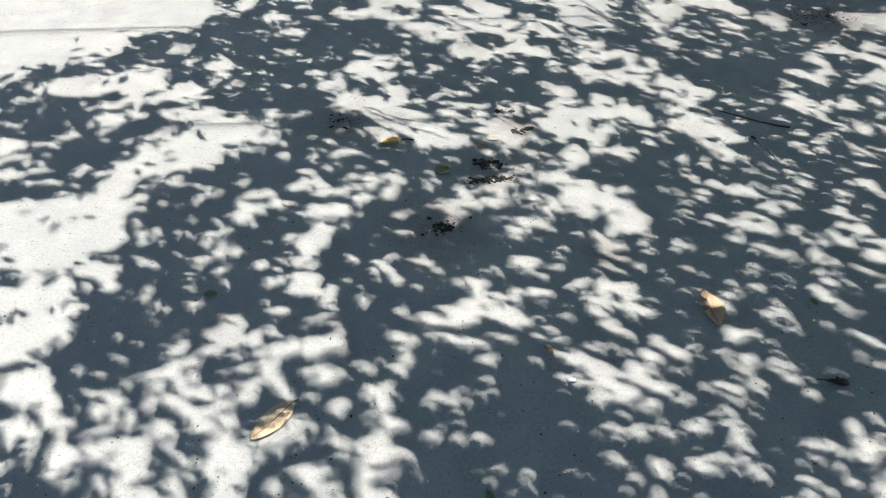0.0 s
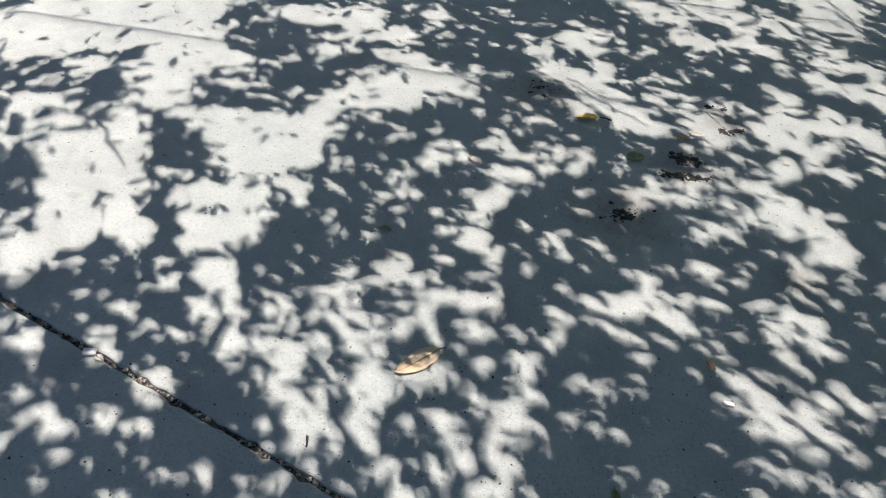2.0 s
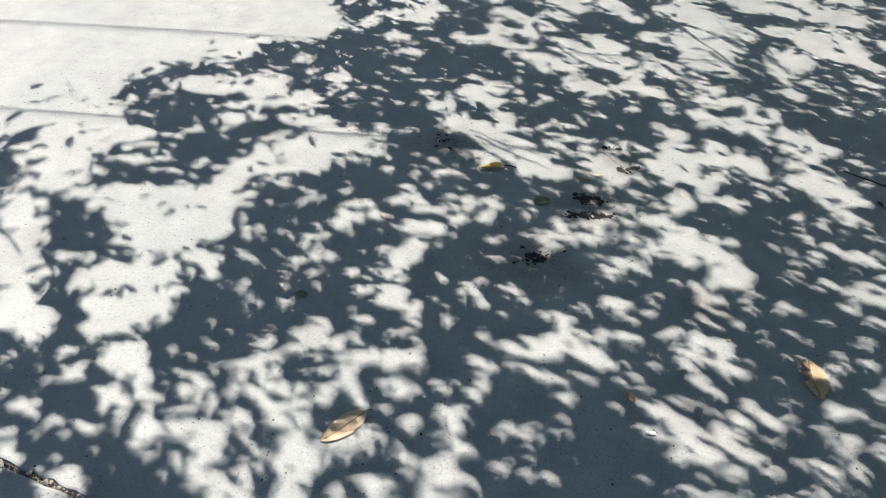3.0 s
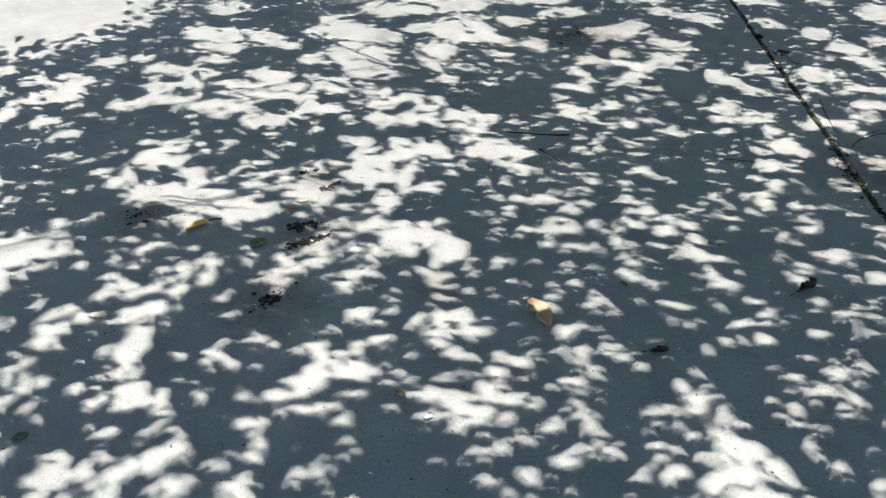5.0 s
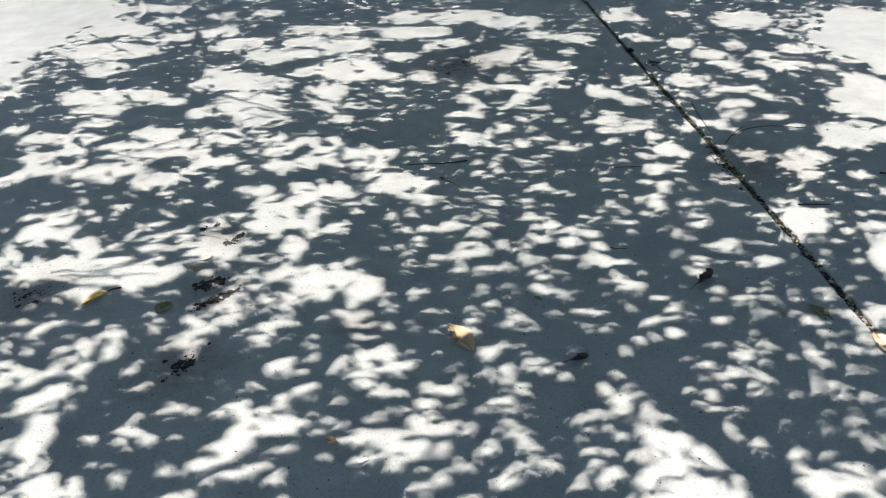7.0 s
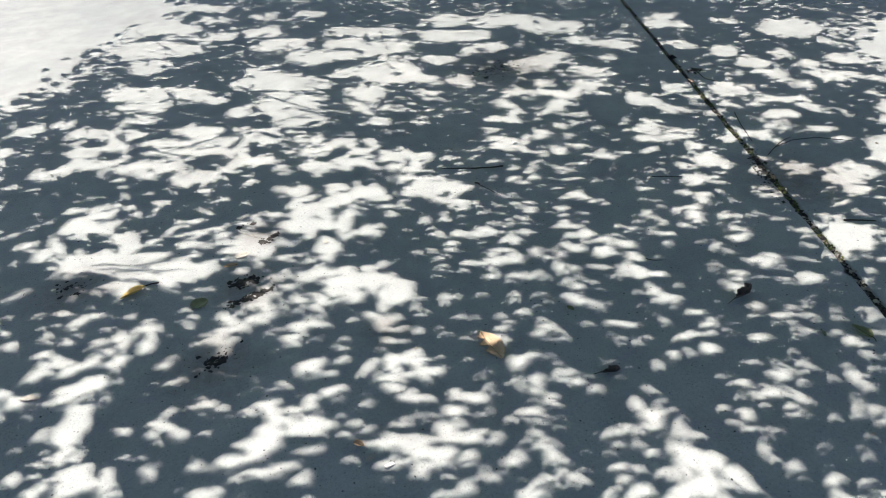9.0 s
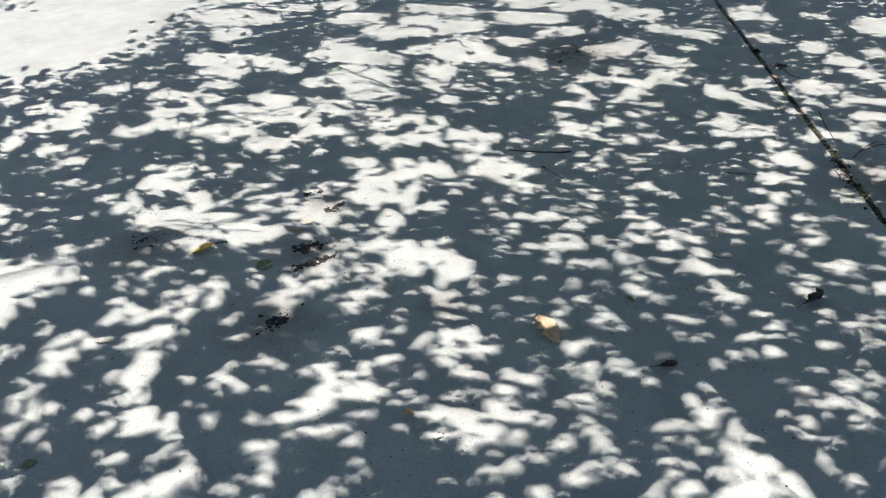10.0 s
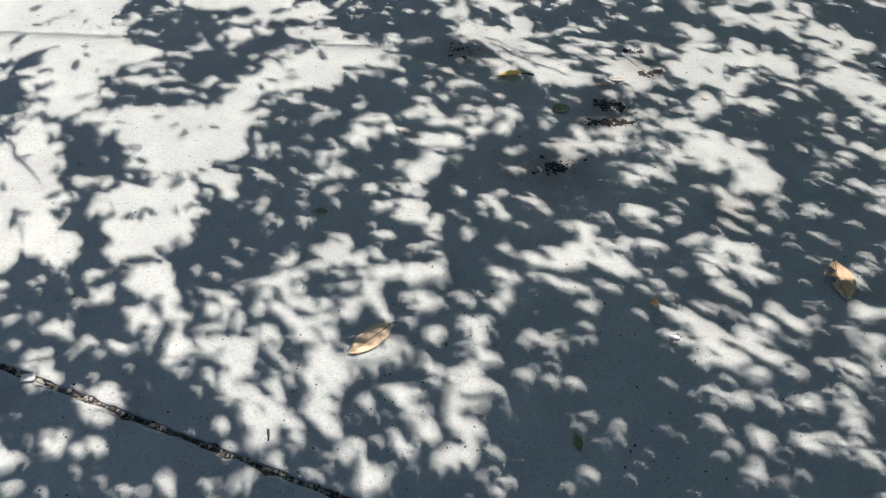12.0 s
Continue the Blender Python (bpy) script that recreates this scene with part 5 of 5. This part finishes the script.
    faces = (base + np.array([[0, 6, 1, 1], [1, 6, 2, 2], [2, 6, 3, 3], [3, 6, 4, 4], [4, 6, 5, 5], [5, 6, 0, 0]])[None, :, :3]).reshape(-1, 3)
    me = bpy.data.meshes.new("crown")
    me.vertices.add(n * 7)
    me.vertices.foreach_set("co", verts.reshape(-1))
    me.loops.add(len(faces) * 3)
    me.loops.foreach_set("vertex_index", faces.reshape(-1))
    me.polygons.add(len(faces))
    me.polygons.foreach_set("loop_start", np.arange(0, len(faces) * 3, 3))
    me.update(calc_edges=True)
    me.materials.append(LEAF)
    ob = new("crown", me)
    ob.parent = parent
    tagged(ob, "dense crown of narrow green leaves with gaps", kind="stuff")
    return n


GAP, SHRINK, PINHOLES, STRAY, SPACING, CHINK = 0.94, 0.012, 24000, 0.010, 0.043, 0.0245
# spots where the leaves let hardly any light through
SHADY = ((1.42, 2.92, 0.14), (-0.95, 1.39, 0.09), (0.19, 0.99, 0.11), (0.35, 0.85, 0.08), (-0.74, 2.63, 0.08), (0.48, 2.59, 0.05), (0.79, 2.15, 0.09), (0.12, 1.66, 0.07), (1.12, 1.27, 0.09), (1.18, 1.11, 0.07), (-0.25, 1.62, 0.06), (1.74, 1.92, 0.10), (0.84, 2.15, 0.08), (-0.12, 1.62, 0.10), (1.62, 1.01, 0.06), (0.89, 0.93, 0.05), (1.34, 0.99, 0.05), (0.45, 0.99, 0.08), (1.28, 2.75, 0.07), (0.39, 2.37, 0.06), (1.65, 1.62, 0.06), (-0.25, 1.62, 0.08), (-0.87, 1.36, 0.11), (-1.48, 0.80, 0.08), (-1.27, 0.56, 0.08), (-0.85, 0.57, 0.09), (0.21, 0.86, 0.08), (0.04, 0.74, 0.08))
tree = tagged(new("shade_tree"), "tall spreading broadleaf tree whose crown shades the concrete", "tree")
tree.location = (7.2, 3.4, 0)
FOOT = Vector((7.2, 3.4, 0))
build_crown(tree, 800000, 5)
for child in tree.children:
    child.matrix_parent_inverse = Matrix.Translation(-FOOT)


def wood(name, points, radii, sides, label=""):
    bm = bmesh.new()
    tube(bm, points, radii, sides)
    ob = part(name, bm, BARK, tree, label)
    ob.matrix_parent_inverse = Matrix.Translation(-FOOT)
    return ob


rng = random.Random(11)
trunk_top = Vector((6.7, 3.5, 2.9))
wood("trunk", [FOOT + Vector((0, 0, -0.1)), FOOT + Vector((-0.02, 0, 0.3)), FOOT + Vector((-0.1, 0.05, 1.2)), FOOT + Vector((-0.3, 0.05, 2.0)), trunk_top], [0.30, 0.24, 0.2, 0.19, 0.17], 14, "grey-brown bark trunk")
# the limb whose shade crosses the near slab
wood("limb", [trunk_top, lifted(4.6, -0.3, 3.6), lifted(2.2, -0.8, 3.6), lifted(1.42, -0.35, 3.6), lifted(1.29, 0.35, 3.6), lifted(1.245, 0.75, 3.6), lifted(1.20, 1.15, 3.6), lifted(1.02, 1.55, 3.6)],
     [0.15, 0.11, 0.08, 0.062, 0.052, 0.045, 0.034, 0.012], 10)
wood("limb", [trunk_top, lifted(6.2, 2.8, 3.6), lifted(6.0, 4.2, 3.7), lifted(4.6, 6.0, 3.8)], [0.15, 0.1, 0.06, 0.015], 10)
wood("limb", [trunk_top, lifted(6.2, 1.2, 3.6), lifted(5.9, -0.4, 3.7), lifted(4.8, -1.6, 3.8)], [0.14, 0.09, 0.05, 0.015], 10)


def twig(u1, v1, u2, v2, h, r):
    wood("twig", wander(lifted(u1, v1, h), lifted(u2, v2, h + 0.15), 6, 0.012, rng), [r * (1 - 0.1 * i) for i in range(7)], 6)


twig(0.48, 4.12, 0.90, 3.37, 3.7, 0.012)
twig(1.00, 3.92, 1.13, 3.35, 3.7, 0.009)
twig(0.82, 3.43, 1.17, 3.48, 3.7, 0.007)
twig(-0.02, 5.64, 0.25, 4.80, 3.7, 0.009)
twig(0.73, 3.62, 0.93, 3.29, 3.7, 0.011)
twig(1.03, 3.65, 1.16, 3.40, 3.7, 0.008)
twig(-0.00, 3.36, 0.23, 3.16, 3.7, 0.008)
twig(-1.96, 1.52, -1.65, 1.31, 3.7, 0.009)
twig(-0.34, 2.43, -0.01, 2.26, 3.7, 0.007)
twig(-0.37, 2.47, -0.03, 2.34, 3.7, 0.006)
twig(0.91, 0.68, 1.16, 0.63, 3.7, 0.008)
twig(-0.77, 1.80, -0.35, 1.92, 3.7, 0.006)
twig(-1.65, 1.18, -1.54, 1.06, 3.7, 0.007)
twig(0.39, 1.20, 0.17, 1.26, 3.7, 0.006)

# ---- the moon before the sun ----
moon_way = (TO_SUN + LOW * (0.47 * SUN_RADIUS)).normalized()
MOON_FAR = 6000.0
moon_bm = bmesh.new()
bmesh.ops.create_uvsphere(moon_bm, u_segments=64, v_segments=32, radius=MOON_FAR * math.tan(SUN_RADIUS * 1.02))
moon = tagged(mesh_object("moon", moon_bm, ROCK, smooth=True), "dark moon passing before the sun", "moon", kind="structure")
moon.location = moon_way * MOON_FAR

# ---- unseen overhead cables, added for faint lines of shade on the open concrete ----
def cable(u1, v1, u2, v2, h, r):
    d = Vector((u2 - u1, v2 - v1)).normalized()
    bm = bmesh.new()
    # ends free in the air, so that its shade stops short on the right
    pts = [lifted(u1 + d.x * s, v1 + d.y * s, h + 0.00035 * (s + 8) ** 2) for s in range(-60, 4, 3)]
    tube(bm, pts, [r] * len(pts), 8)
    tagged(mesh_object("shade_line_cable", bm, RUBBER, smooth=True), "unseen thin black cable added high up to throw a faint line of shade", "cable", "overhead cables", kind="structure")


cable(-2.74, 2.05, -1.74, 2.18, 7.4, 0.010)
cable(-2.18, 3.02, -1.68, 3.10, 7.8, 0.010)


# ---- litter: joined loose crumbs ----
def crumbs(name, places, sizes, flat, material, label, parent=None, seed=0, z=0.0):
    """Irregular little lumps, six corners each, lying at the places."""
    rng = np.random.default_rng(seed)
    n = len(places)
    unit = np.array([(1, 0, 0), (0, 1, 0), (-1, 0, 0), (0, -1, 0), (0, 0, 1), (0, 0, -1)], float)
    v = unit[None] * rng.uniform(0.5, 1.2, (n, 6, 1))
    v[:, :, 2] *= flat
    stretch = rng.uniform(0.5, 1.6, n)
    v[:, :, 0] *= stretch[:, None]
    turn = rng.uniform(0, 2 * np.pi, n)
    c, s = np.cos(turn)[:, None], np.sin(turn)[:, None]
    v = np.stack([v[:, :, 0] * c - v[:, :, 1] * s, v[:, :, 0] * s + v[:, :, 1] * c, v[:, :, 2]], 2) * np.asarray(sizes)[:, None, None]
    v[:, :, 2] += (np.asarray(sizes) * flat * 0.55)[:, None] + z
    v[:, :, :2] += np.asarray(places)[:, None, :2]
    tri = np.array([(0, 1, 4), (1, 2, 4), (2, 3, 4), (3, 0, 4), (1, 0, 5), (2, 1, 5), (3, 2, 5), (0, 3, 5)])
    faces = (np.arange(n)[:, None, None] * 6 + tri[None]).reshape(-1, 3)
    me = bpy.data.meshes.new(name)
    me.from_pydata(v.reshape(-1, 3).tolist(), [], faces.tolist())
    me.materials.append(material)
    ob = new(name, me)
    ob.parent = parent
    return tagged(ob, label, "" if parent else name.replace("_", " "), kind="stuff")


dice = np.random.default_rng(3)
spots = np.stack([dice.uniform(-2.4, 3.6, 9000), dice.uniform(0.1, 3.8, 9000)], 1)
thick = np.array([noise.noise(Vector((x * 2.2, y * 2.2, 5))) for x, y in spots]) + dice.uniform(-0.4, 0.4, len(spots))
crumbs("litter", spots[thick > -0.1], np.minimum(dice.gamma(1.6, 0.0010, int((thick > -0.1).sum())) + 0.0007, 0.0035), 0.35, CRUMB, "dark specks of grit and plant litter strewn over concrete", seed=4)
crumbs("grit", spots[thick < -0.25], dice.gamma(2.0, 0.0008, int((thick < -0.25).sum())) + 0.0006, 0.6, GRIT, "pale sand grains lying on concrete", seed=5)


def along_joint(origin, way, a, b, half, count, seed):
    rng = np.random.default_rng(seed)
    s = rng.uniform(a, b, count)
    off = rng.normal(0, half * 0.7, count)
    return np.stack([origin.x + way.x * s - way.y * off, origin.y + way.y * s + way.x * off], 1), rng


for origin, way, a, b, half, seed in ((CROSS_A, CROSS_DIR, -1.2, 2.6, CROSS_HALF, 21), (LONG_A, LONG_DIR, -1.4, 5.2, LONG_HALF, 31)):
    places, r2 = along_joint(origin, way, a, b, half, 900 if half < 0.01 else 3200, seed)
    crumbs("joint_debris", places, r2.gamma(2.2, 0.0011 if half < 0.01 else 0.0017, len(places)) + 0.001, 0.6, CRUMB, "crumbled dark soil and litter filling a joint", seed=seed, z=-0.008)
    places, r2 = along_joint(origin, way, a, b, half * 0.9, 900 if half < 0.01 else 2200, seed + 1)
    lumps = np.array([noise.noise(Vector((x * 6, y * 6, 2))) for x, y in places])
    places = places[lumps > -0.05]
    crumbs("joint_grit", places, r2.gamma(2.5, 0.0010 if half < 0.01 else 0.0015, len(places)) + 0.001, 0.6, GRIT, "pale gravel and leaf bits caught in a joint", seed=seed + 2, z=-0.007)
places, r2 = along_joint(LONG_A, LONG_DIR, -1.2, 5.0, LONG_HALF * 1.25, 3400, 41)
lumps = np.array([noise.noise(Vector((x * 3.3, y * 3.3, 7))) for x, y in places])
places = places[lumps > 0.02]
crumbs("joint_moss", places, r2.gamma(2.5, 0.0014, len(places)) + 0.0015, 0.7, MOSS, "yellow-green moss tufts along the long joint", seed=42, z=-0.008)


def dirt_patch(x, y, length, width, angle, count, seed):
    """Dark crumbled dirt in a ragged patch."""
    rng = np.random.default_rng(seed)
    s, q = rng.normal(0, 0.24, 2 * count) * length, rng.normal(0, 0.26, 2 * count) * width
    ragged = np.array([noise.noise(Vector((a * 60, b * 60, seed))) for a, b in zip(s, q)]) > -0.15
    s, q = s[ragged], q[ragged]
    c, d = math.cos(radians(angle)), math.sin(radians(angle))
    places = np.stack([x + s * c - q * d, y + s * d + q * c], 1)
    crumbs("dirt_patch", places, rng.gamma(2.5, 0.0018, len(places)) + 0.0013, 0.12, CRUMB, "dark crumbly dirt trodden into the concrete", seed=seed)


dirt_patch(0.165, 2.10, 0.10, 0.055, 0, 170, 51)
dirt_patch(0.170, 2.00, 0.17, 0.032, 12, 190, 52)
dirt_patch(0.00, 1.715, 0.12, 0.08, 20, 60, 53)
dirt_patch(-0.44, 2.35, 0.20, 0.12, 0, 28, 54)
dirt_patch(0.285, 2.335, 0.05, 0.04, 0, 70, 55)
dirt_patch(0.335, 2.36, 0.04, 0.03, 0, 50, 56)
dirt_patch(0.215, 2.485, 0.035, 0.03, 0, 40, 57)
dirt_patch(0.265, 2.495, 0.03, 0.025, 0, 35, 58)
dirt_patch(3.077, 2.997, 0.11, 0.08, 10, 150, 59)
dirt_patch(2.02, 3.62, 0.45, 0.22, 15, 140, 60)
dirt_patch(2.48, 1.88, 0.45, 0.07, 60, 110, 61)


# ---- fallen leaves ----
def fallen_leaf(x, y, heading, length, width, material, label, rib=DEADWOOD, fold=0.0, bend=0.0, twist=0.0, stalk=0.015, stalk_radius=0.0012, torn=0.0, torn_side=1, blunt=0.8, seed=0):
    """A leaf lying on the concrete: x, y is its middle; it points along heading, in degrees from +x. fold lifts its sides, bend its ends."""
    thing = tagged(new("fallen_leaf"), label, "leaf", "fallen leaves on the concrete")
    rng = random.Random(seed)
    rows, cols = 18, 9
    grid = {}
    for i in range(rows):
        s = i / (rows - 1)
        half = 0.5 * width * max(math.sin(math.pi * s ** 0.9), 0.0) ** blunt
        for j in range(cols):
            q = 2 * j / (cols - 1) - 1
            w = half * (1 + 0.05 * noise.noise(Vector((s * 7, q, seed))))
            if torn and q * torn_side > 0:
                w *= 1 - torn * max(0.0, 0.35 + noise.noise(Vector((s * 9, 2.0, seed))))
            z = fold * abs(q) ** 1.5 * half * (1 if q > 0 else 0.7) + bend * length * (2 * s - 1) ** 2 + twist * q * half * (2 * s - 1)
            z += 0.0022 * noise.noise(Vector((s * 5, q * 2, seed + 3)))
            grid[i, j] = Vector(((s - 0.5) * length, q * w, z))
    floor = min(p.z for p in grid.values()) - 0.0012
    bm = bmesh.new()
    verts = {k: bm.verts.new(p - Vector((0, 0, floor))) for k, p in grid.items()}
    for i in range(rows - 1):
        for j in range(cols - 1):
            bm.faces.new((verts[i, j], verts[i + 1, j], verts[i + 1, j + 1], verts[i, j + 1]))
    bmesh.ops.remove_doubles(bm, verts=bm.verts, dist=0.0002)
    blade = part("blade", bm, material, thing)
    thick = blade.modifiers.new("thickness", "SOLIDIFY")
    thick.thickness, thick.offset = 0.0007, 0.0
    mid = [grid[i, cols // 2] - Vector((0, 0, floor - 0.0007)) for i in range(0, rows, 2)]
    bm = bmesh.new()
    tube(bm, mid, [0.0011 * (1 - 0.8 * k / len(mid)) for k in range(len(mid))], 5)
    part("midrib", bm, rib, thing)
    if stalk:
        bm = bmesh.new()
        a = mid[0]
        tube(bm, [a, a + Vector((-0.5 * stalk, 0.08 * stalk, -0.3 * a.z)), Vector((a.x - stalk, 0.3 * stalk, 0.0015))], [stalk_radius, stalk_radius, 1.25 * stalk_radius], 6)
        part("stalk", bm, rib, thing)
    thing.matrix_basis = pose(x, y, 0, 0, 0, heading)
    return thing


TAN = plain_material("tan_dry_leaf", (0.70, 0.50, 0.31), (0.77, 0.61, 0.43), 22, 0.55, 0.0006, 0.35, (0.63, 0.40, 0.20))
BROWN = plain_material("brown_dry_leaf", (0.52, 0.35, 0.21), (0.62, 0.46, 0.30), 25, 0.65, 0.0008, 0.3, (0.32, 0.19, 0.10))
YELLOW = plain_material("yellow_leaf", (0.62, 0.44, 0.13), (0.68, 0.53, 0.22), 28, 0.5, 0.0006, 0.35, (0.25, 0.14, 0.05))
OLIVE = plain_material("olive_leaf", (0.15, 0.18, 0.075), (0.22, 0.24, 0.12), 30, 0.5, 0.0006, 0.35, (0.20, 0.14, 0.05))
GREYGREEN = plain_material("grey_green_leaf", (0.17, 0.20, 0.12), (0.24, 0.27, 0.17), 40, 0.5, 0.0005, 0.35)
BLACKENED = plain_material("blackened_leaf", (0.05, 0.042, 0.037), (0.15, 0.12, 0.10), 40, 0.8, 0.001)
BEIGE = plain_material("bleached_leaf", (0.42, 0.395, 0.345), (0.50, 0.475, 0.425), 40, 0.75, 0.0008, 0.3, (0.30, 0.265, 0.22))
PAPER = plain_material("white_chip", (0.75, 0.73, 0.68), (0.82, 0.80, 0.77), 60, 0.6)

fallen_leaf(-0.418, 0.934, 234, 0.142, 0.062, TAN, "large tan dry leaf with a dark midrib", fold=0.10, bend=0.02, blunt=0.62, seed=1)
fallen_leaf(-0.228, 2.210, 205, 0.105, 0.033, YELLOW, "curled yellow leaf with a dark brown edge", fold=1.3, bend=0.05, twist=0.5, stalk=0.045, stalk_radius=0.0026, seed=2)
fallen_leaf(-0.012, 2.042, 20, 0.064, 0.056, OLIVE, "small round olive-green leaf", rib=OLIVE, fold=0.15, stalk=0.0, blunt=0.5, seed=3)
fallen_leaf(-0.699, 1.362, 5, 0.044, 0.026, GREYGREEN, "small grey-green leaf lying in shade", rib=GREYGREEN, fold=0.3, stalk=0.006, seed=4)
fallen_leaf(0.828, 1.386, 274, 0.145, 0.078, BROWN, "torn brown dry leaf with a ragged edge", fold=0.35, bend=0.08, twist=0.3, torn=0.9, torn_side=-1, stalk=0.008, seed=5)
fallen_leaf(-0.548, 1.803, 340, 0.060, 0.024, BEIGE, "bleached beige leaf fragment", rib=BEIGE, fold=0.4, stalk=0.0, seed=6)
fallen_leaf(1.738, 1.230, 15, 0.115, 0.036, BLACKENED, "shrivelled blackened leaf lying in shade", fold=1.6, bend=0.12, twist=1.6, torn=1.4, stalk=0.02, seed=7)
fallen_leaf(1.945, 0.920, 95, 0.075, 0.046, OLIVE, "yellowing olive leaf with brown blotches", fold=0.4, bend=0.05, twist=0.3, seed=8)
fallen_leaf(1.983, 0.712, 243, 0.125, 0.050, TAN, "tan dry leaf lying across the long joint", fold=0.4, bend=0.03, seed=9)
fallen_leaf(0.137, 0.750, 288, 0.045, 0.020, OLIVE, "small narrow olive leaf", rib=OLIVE, fold=0.3, stalk=0.005, seed=10)
fallen_leaf(1.163, 1.437, 110, 0.032, 0.020, OLIVE, "tiny olive leaf lying in shade", rib=OLIVE, fold=0.2, stalk=0.0, seed=11)
fallen_leaf(1.828, 0.967, 60, 0.028, 0.016, GREYGREEN, "tiny grey-green leaf scrap", rib=GREYGREEN, fold=0.5, stalk=0.0, torn=0.5, seed=12)
fallen_leaf(1.615, 0.395, 80, 0.075, 0.040, YELLOW, "yellow leaf with brown blotches", fold=0.3, bend=0.04, seed=13)
fallen_leaf(1.106, 1.127, 350, 0.070, 0.024, BLACKENED, "shrivelled dark leaf with pale streaks", fold=1.5, bend=0.1, twist=1.4, torn=1.3, stalk=0.015, seed=14)
fallen_leaf(0.314, 1.200, 315, 0.036, 0.020, BROWN, "curled brown leaf scrap", fold=1.2, bend=0.1, torn=0.5, stalk=0.0, seed=15)
fallen_leaf(0.328, 1.143, 20, 0.032, 0.020, BEIGE, "bleached leaf scrap on concrete", rib=BEIGE, fold=0.3, torn=0.4, stalk=0.0, seed=16)
fallen_leaf(0.131, 2.225, 170, 0.060, 0.030, BROWN, "brown decayed leaf pressed flat", fold=0.2, torn=0.5, stalk=0.0, seed=17)
fallen_leaf(0.184, 2.277, 15, 0.062, 0.040, BEIGE, "bleached flat leaf on lit concrete", rib=BEIGE, fold=0.1, torn=0.4, stalk=0.0, blunt=0.5, seed=18)
fallen_leaf(0.509, 2.217, 40, 0.034, 0.022, BEIGE, "small bleached leaf scrap", rib=BEIGE, fold=0.2, torn=0.4, stalk=0.0, seed=19)
fallen_leaf(1.262, 2.357, 300, 0.030, 0.014, BLACKENED, "little dark dried bud leaf with a long stalk", fold=0.6, stalk=0.0, seed=20)
fallen_leaf(-1.195, 0.640, 345, 0.034, 0.020, BEIGE, "yellowish leaf scrap on the joint", fold=0.4, torn=0.5, stalk=0.0, seed=21)
fallen_leaf(2.47, 1.80, 60, 0.05, 0.02, BROWN, "brown leaf scrap caught beside the joint", fold=0.5, torn=0.5, stalk=0.0, seed=22)
fallen_leaf(2.93, 2.87, 75, 0.05, 0.022, TAN, "tan leaf scrap caught in the joint", fold=0.5, torn=0.4, stalk=0.0, seed=23)


def chip(x, y, angle, length, width, height, label, material=PAPER):
    """A small chipped block with bevelled, uneven corners."""
    rng = random.Random(round(1000 * x))
    bm = bmesh.new()
    bmesh.ops.create_cube(bm, size=1, matrix=pose(0, 0, height / 2) @ Matrix.Diagonal((length, width, height, 1)))
    for v in bm.verts:
        v.co.x += rng.uniform(-0.15, 0.15) * length
        v.co.y += rng.uniform(-0.15, 0.15) * width
    bmesh.ops.bevel(bm, geom=bm.edges[:], offset=height * 0.2, segments=2, affect="EDGES")
    ob = tagged(mesh_object("chip", bm, material), label, "chip")
    ob.matrix_basis = pose(x, y, 0.0005, 0, 0, angle)


chip(0.367, 1.098, 5, 0.024, 0.011, 0.006, "small white chip lying on the concrete")
chip(-1.229, 0.646, 20, 0.032, 0.022, 0.008, "white chip lying over the cross joint")


def stick(points, radius, label, material=DEADWOOD):
    """A dead twig lying on the concrete."""
    bm = bmesh.new()
    pts = []
    for a, b in zip(points, points[1:]):
        pts += [Vector((*a, 0)).lerp(Vector((*b, 0)), k / 4) for k in range(4)]
    pts.append(Vector((*points[-1], 0)))
    rng = random.Random(round(1000 * points[0][0]))
    pts = [p + Vector((rng.uniform(-1, 1), rng.uniform(-1, 1), 0)) * radius * 0.5 for p in pts]
    radii = [radius * (1.15 - 0.6 * i / len(pts)) for i in range(len(pts))]
    pts = [Vector((p.x, p.y, r * 0.9)) for p, r in zip(pts, radii)]
    tube(bm, pts, radii, 7)
    tagged(mesh_object("dead_twig", bm, material, smooth=True), label, "twig", "dead twigs on the concrete")


stick([(1.446, 2.449), (1.395, 2.462), (1.30, 2.500), (1.178, 2.565)], 0.0036, "thin dark dead twig lying in shade")
stick([(1.268, 2.345), (1.29, 2.28), (1.308, 2.219)], 0.0013, "hair-thin dried leaf stalk")
stick([(2.979, 1.415), (3.02, 1.37), (3.075, 1.33)], 0.004, "short dark dead twig")
stick([(2.45, 1.41), (2.50, 1.385), (2.56, 1.35)], 0.0032, "short curved dead twig beside the joint")
stick([(2.62, 1.97), (2.70, 2.01), (2.78, 2.045), (2.86, 2.06)], 0.0022, "long thin dry stem across the slab")
stick([(2.00, 2.05), (2.12, 1.99)], 0.0016, "short thin dry stem")
stick([(3.06, 2.94), (3.03, 2.86), (3.06, 2.80)], 0.0022, "curled dry stem beside the joint")
stick([(0.20, 2.45), (0.27, 2.37)], 0.0016, "pale thin stem over lit concrete", BEIGE)
stick([(-0.585, 0.635), (-0.575, 0.61)], 0.003, "stub of a dark twig near the cross joint")
stick([(2.704, 2.013), (2.836, 2.032), (2.964, 2.000), (3.091, 1.889)], 0.0018, "long dark dry stem lying across the slab")
stick([(2.833, 2.414), (2.753, 2.287), (2.662, 2.116)], 0.0022, "dark dry stem lying close beside the joint")
stick([(1.577, 1.554), (1.593, 1.535), (1.627, 1.519)], 0.0016, "short dark dry stem lying in shade")
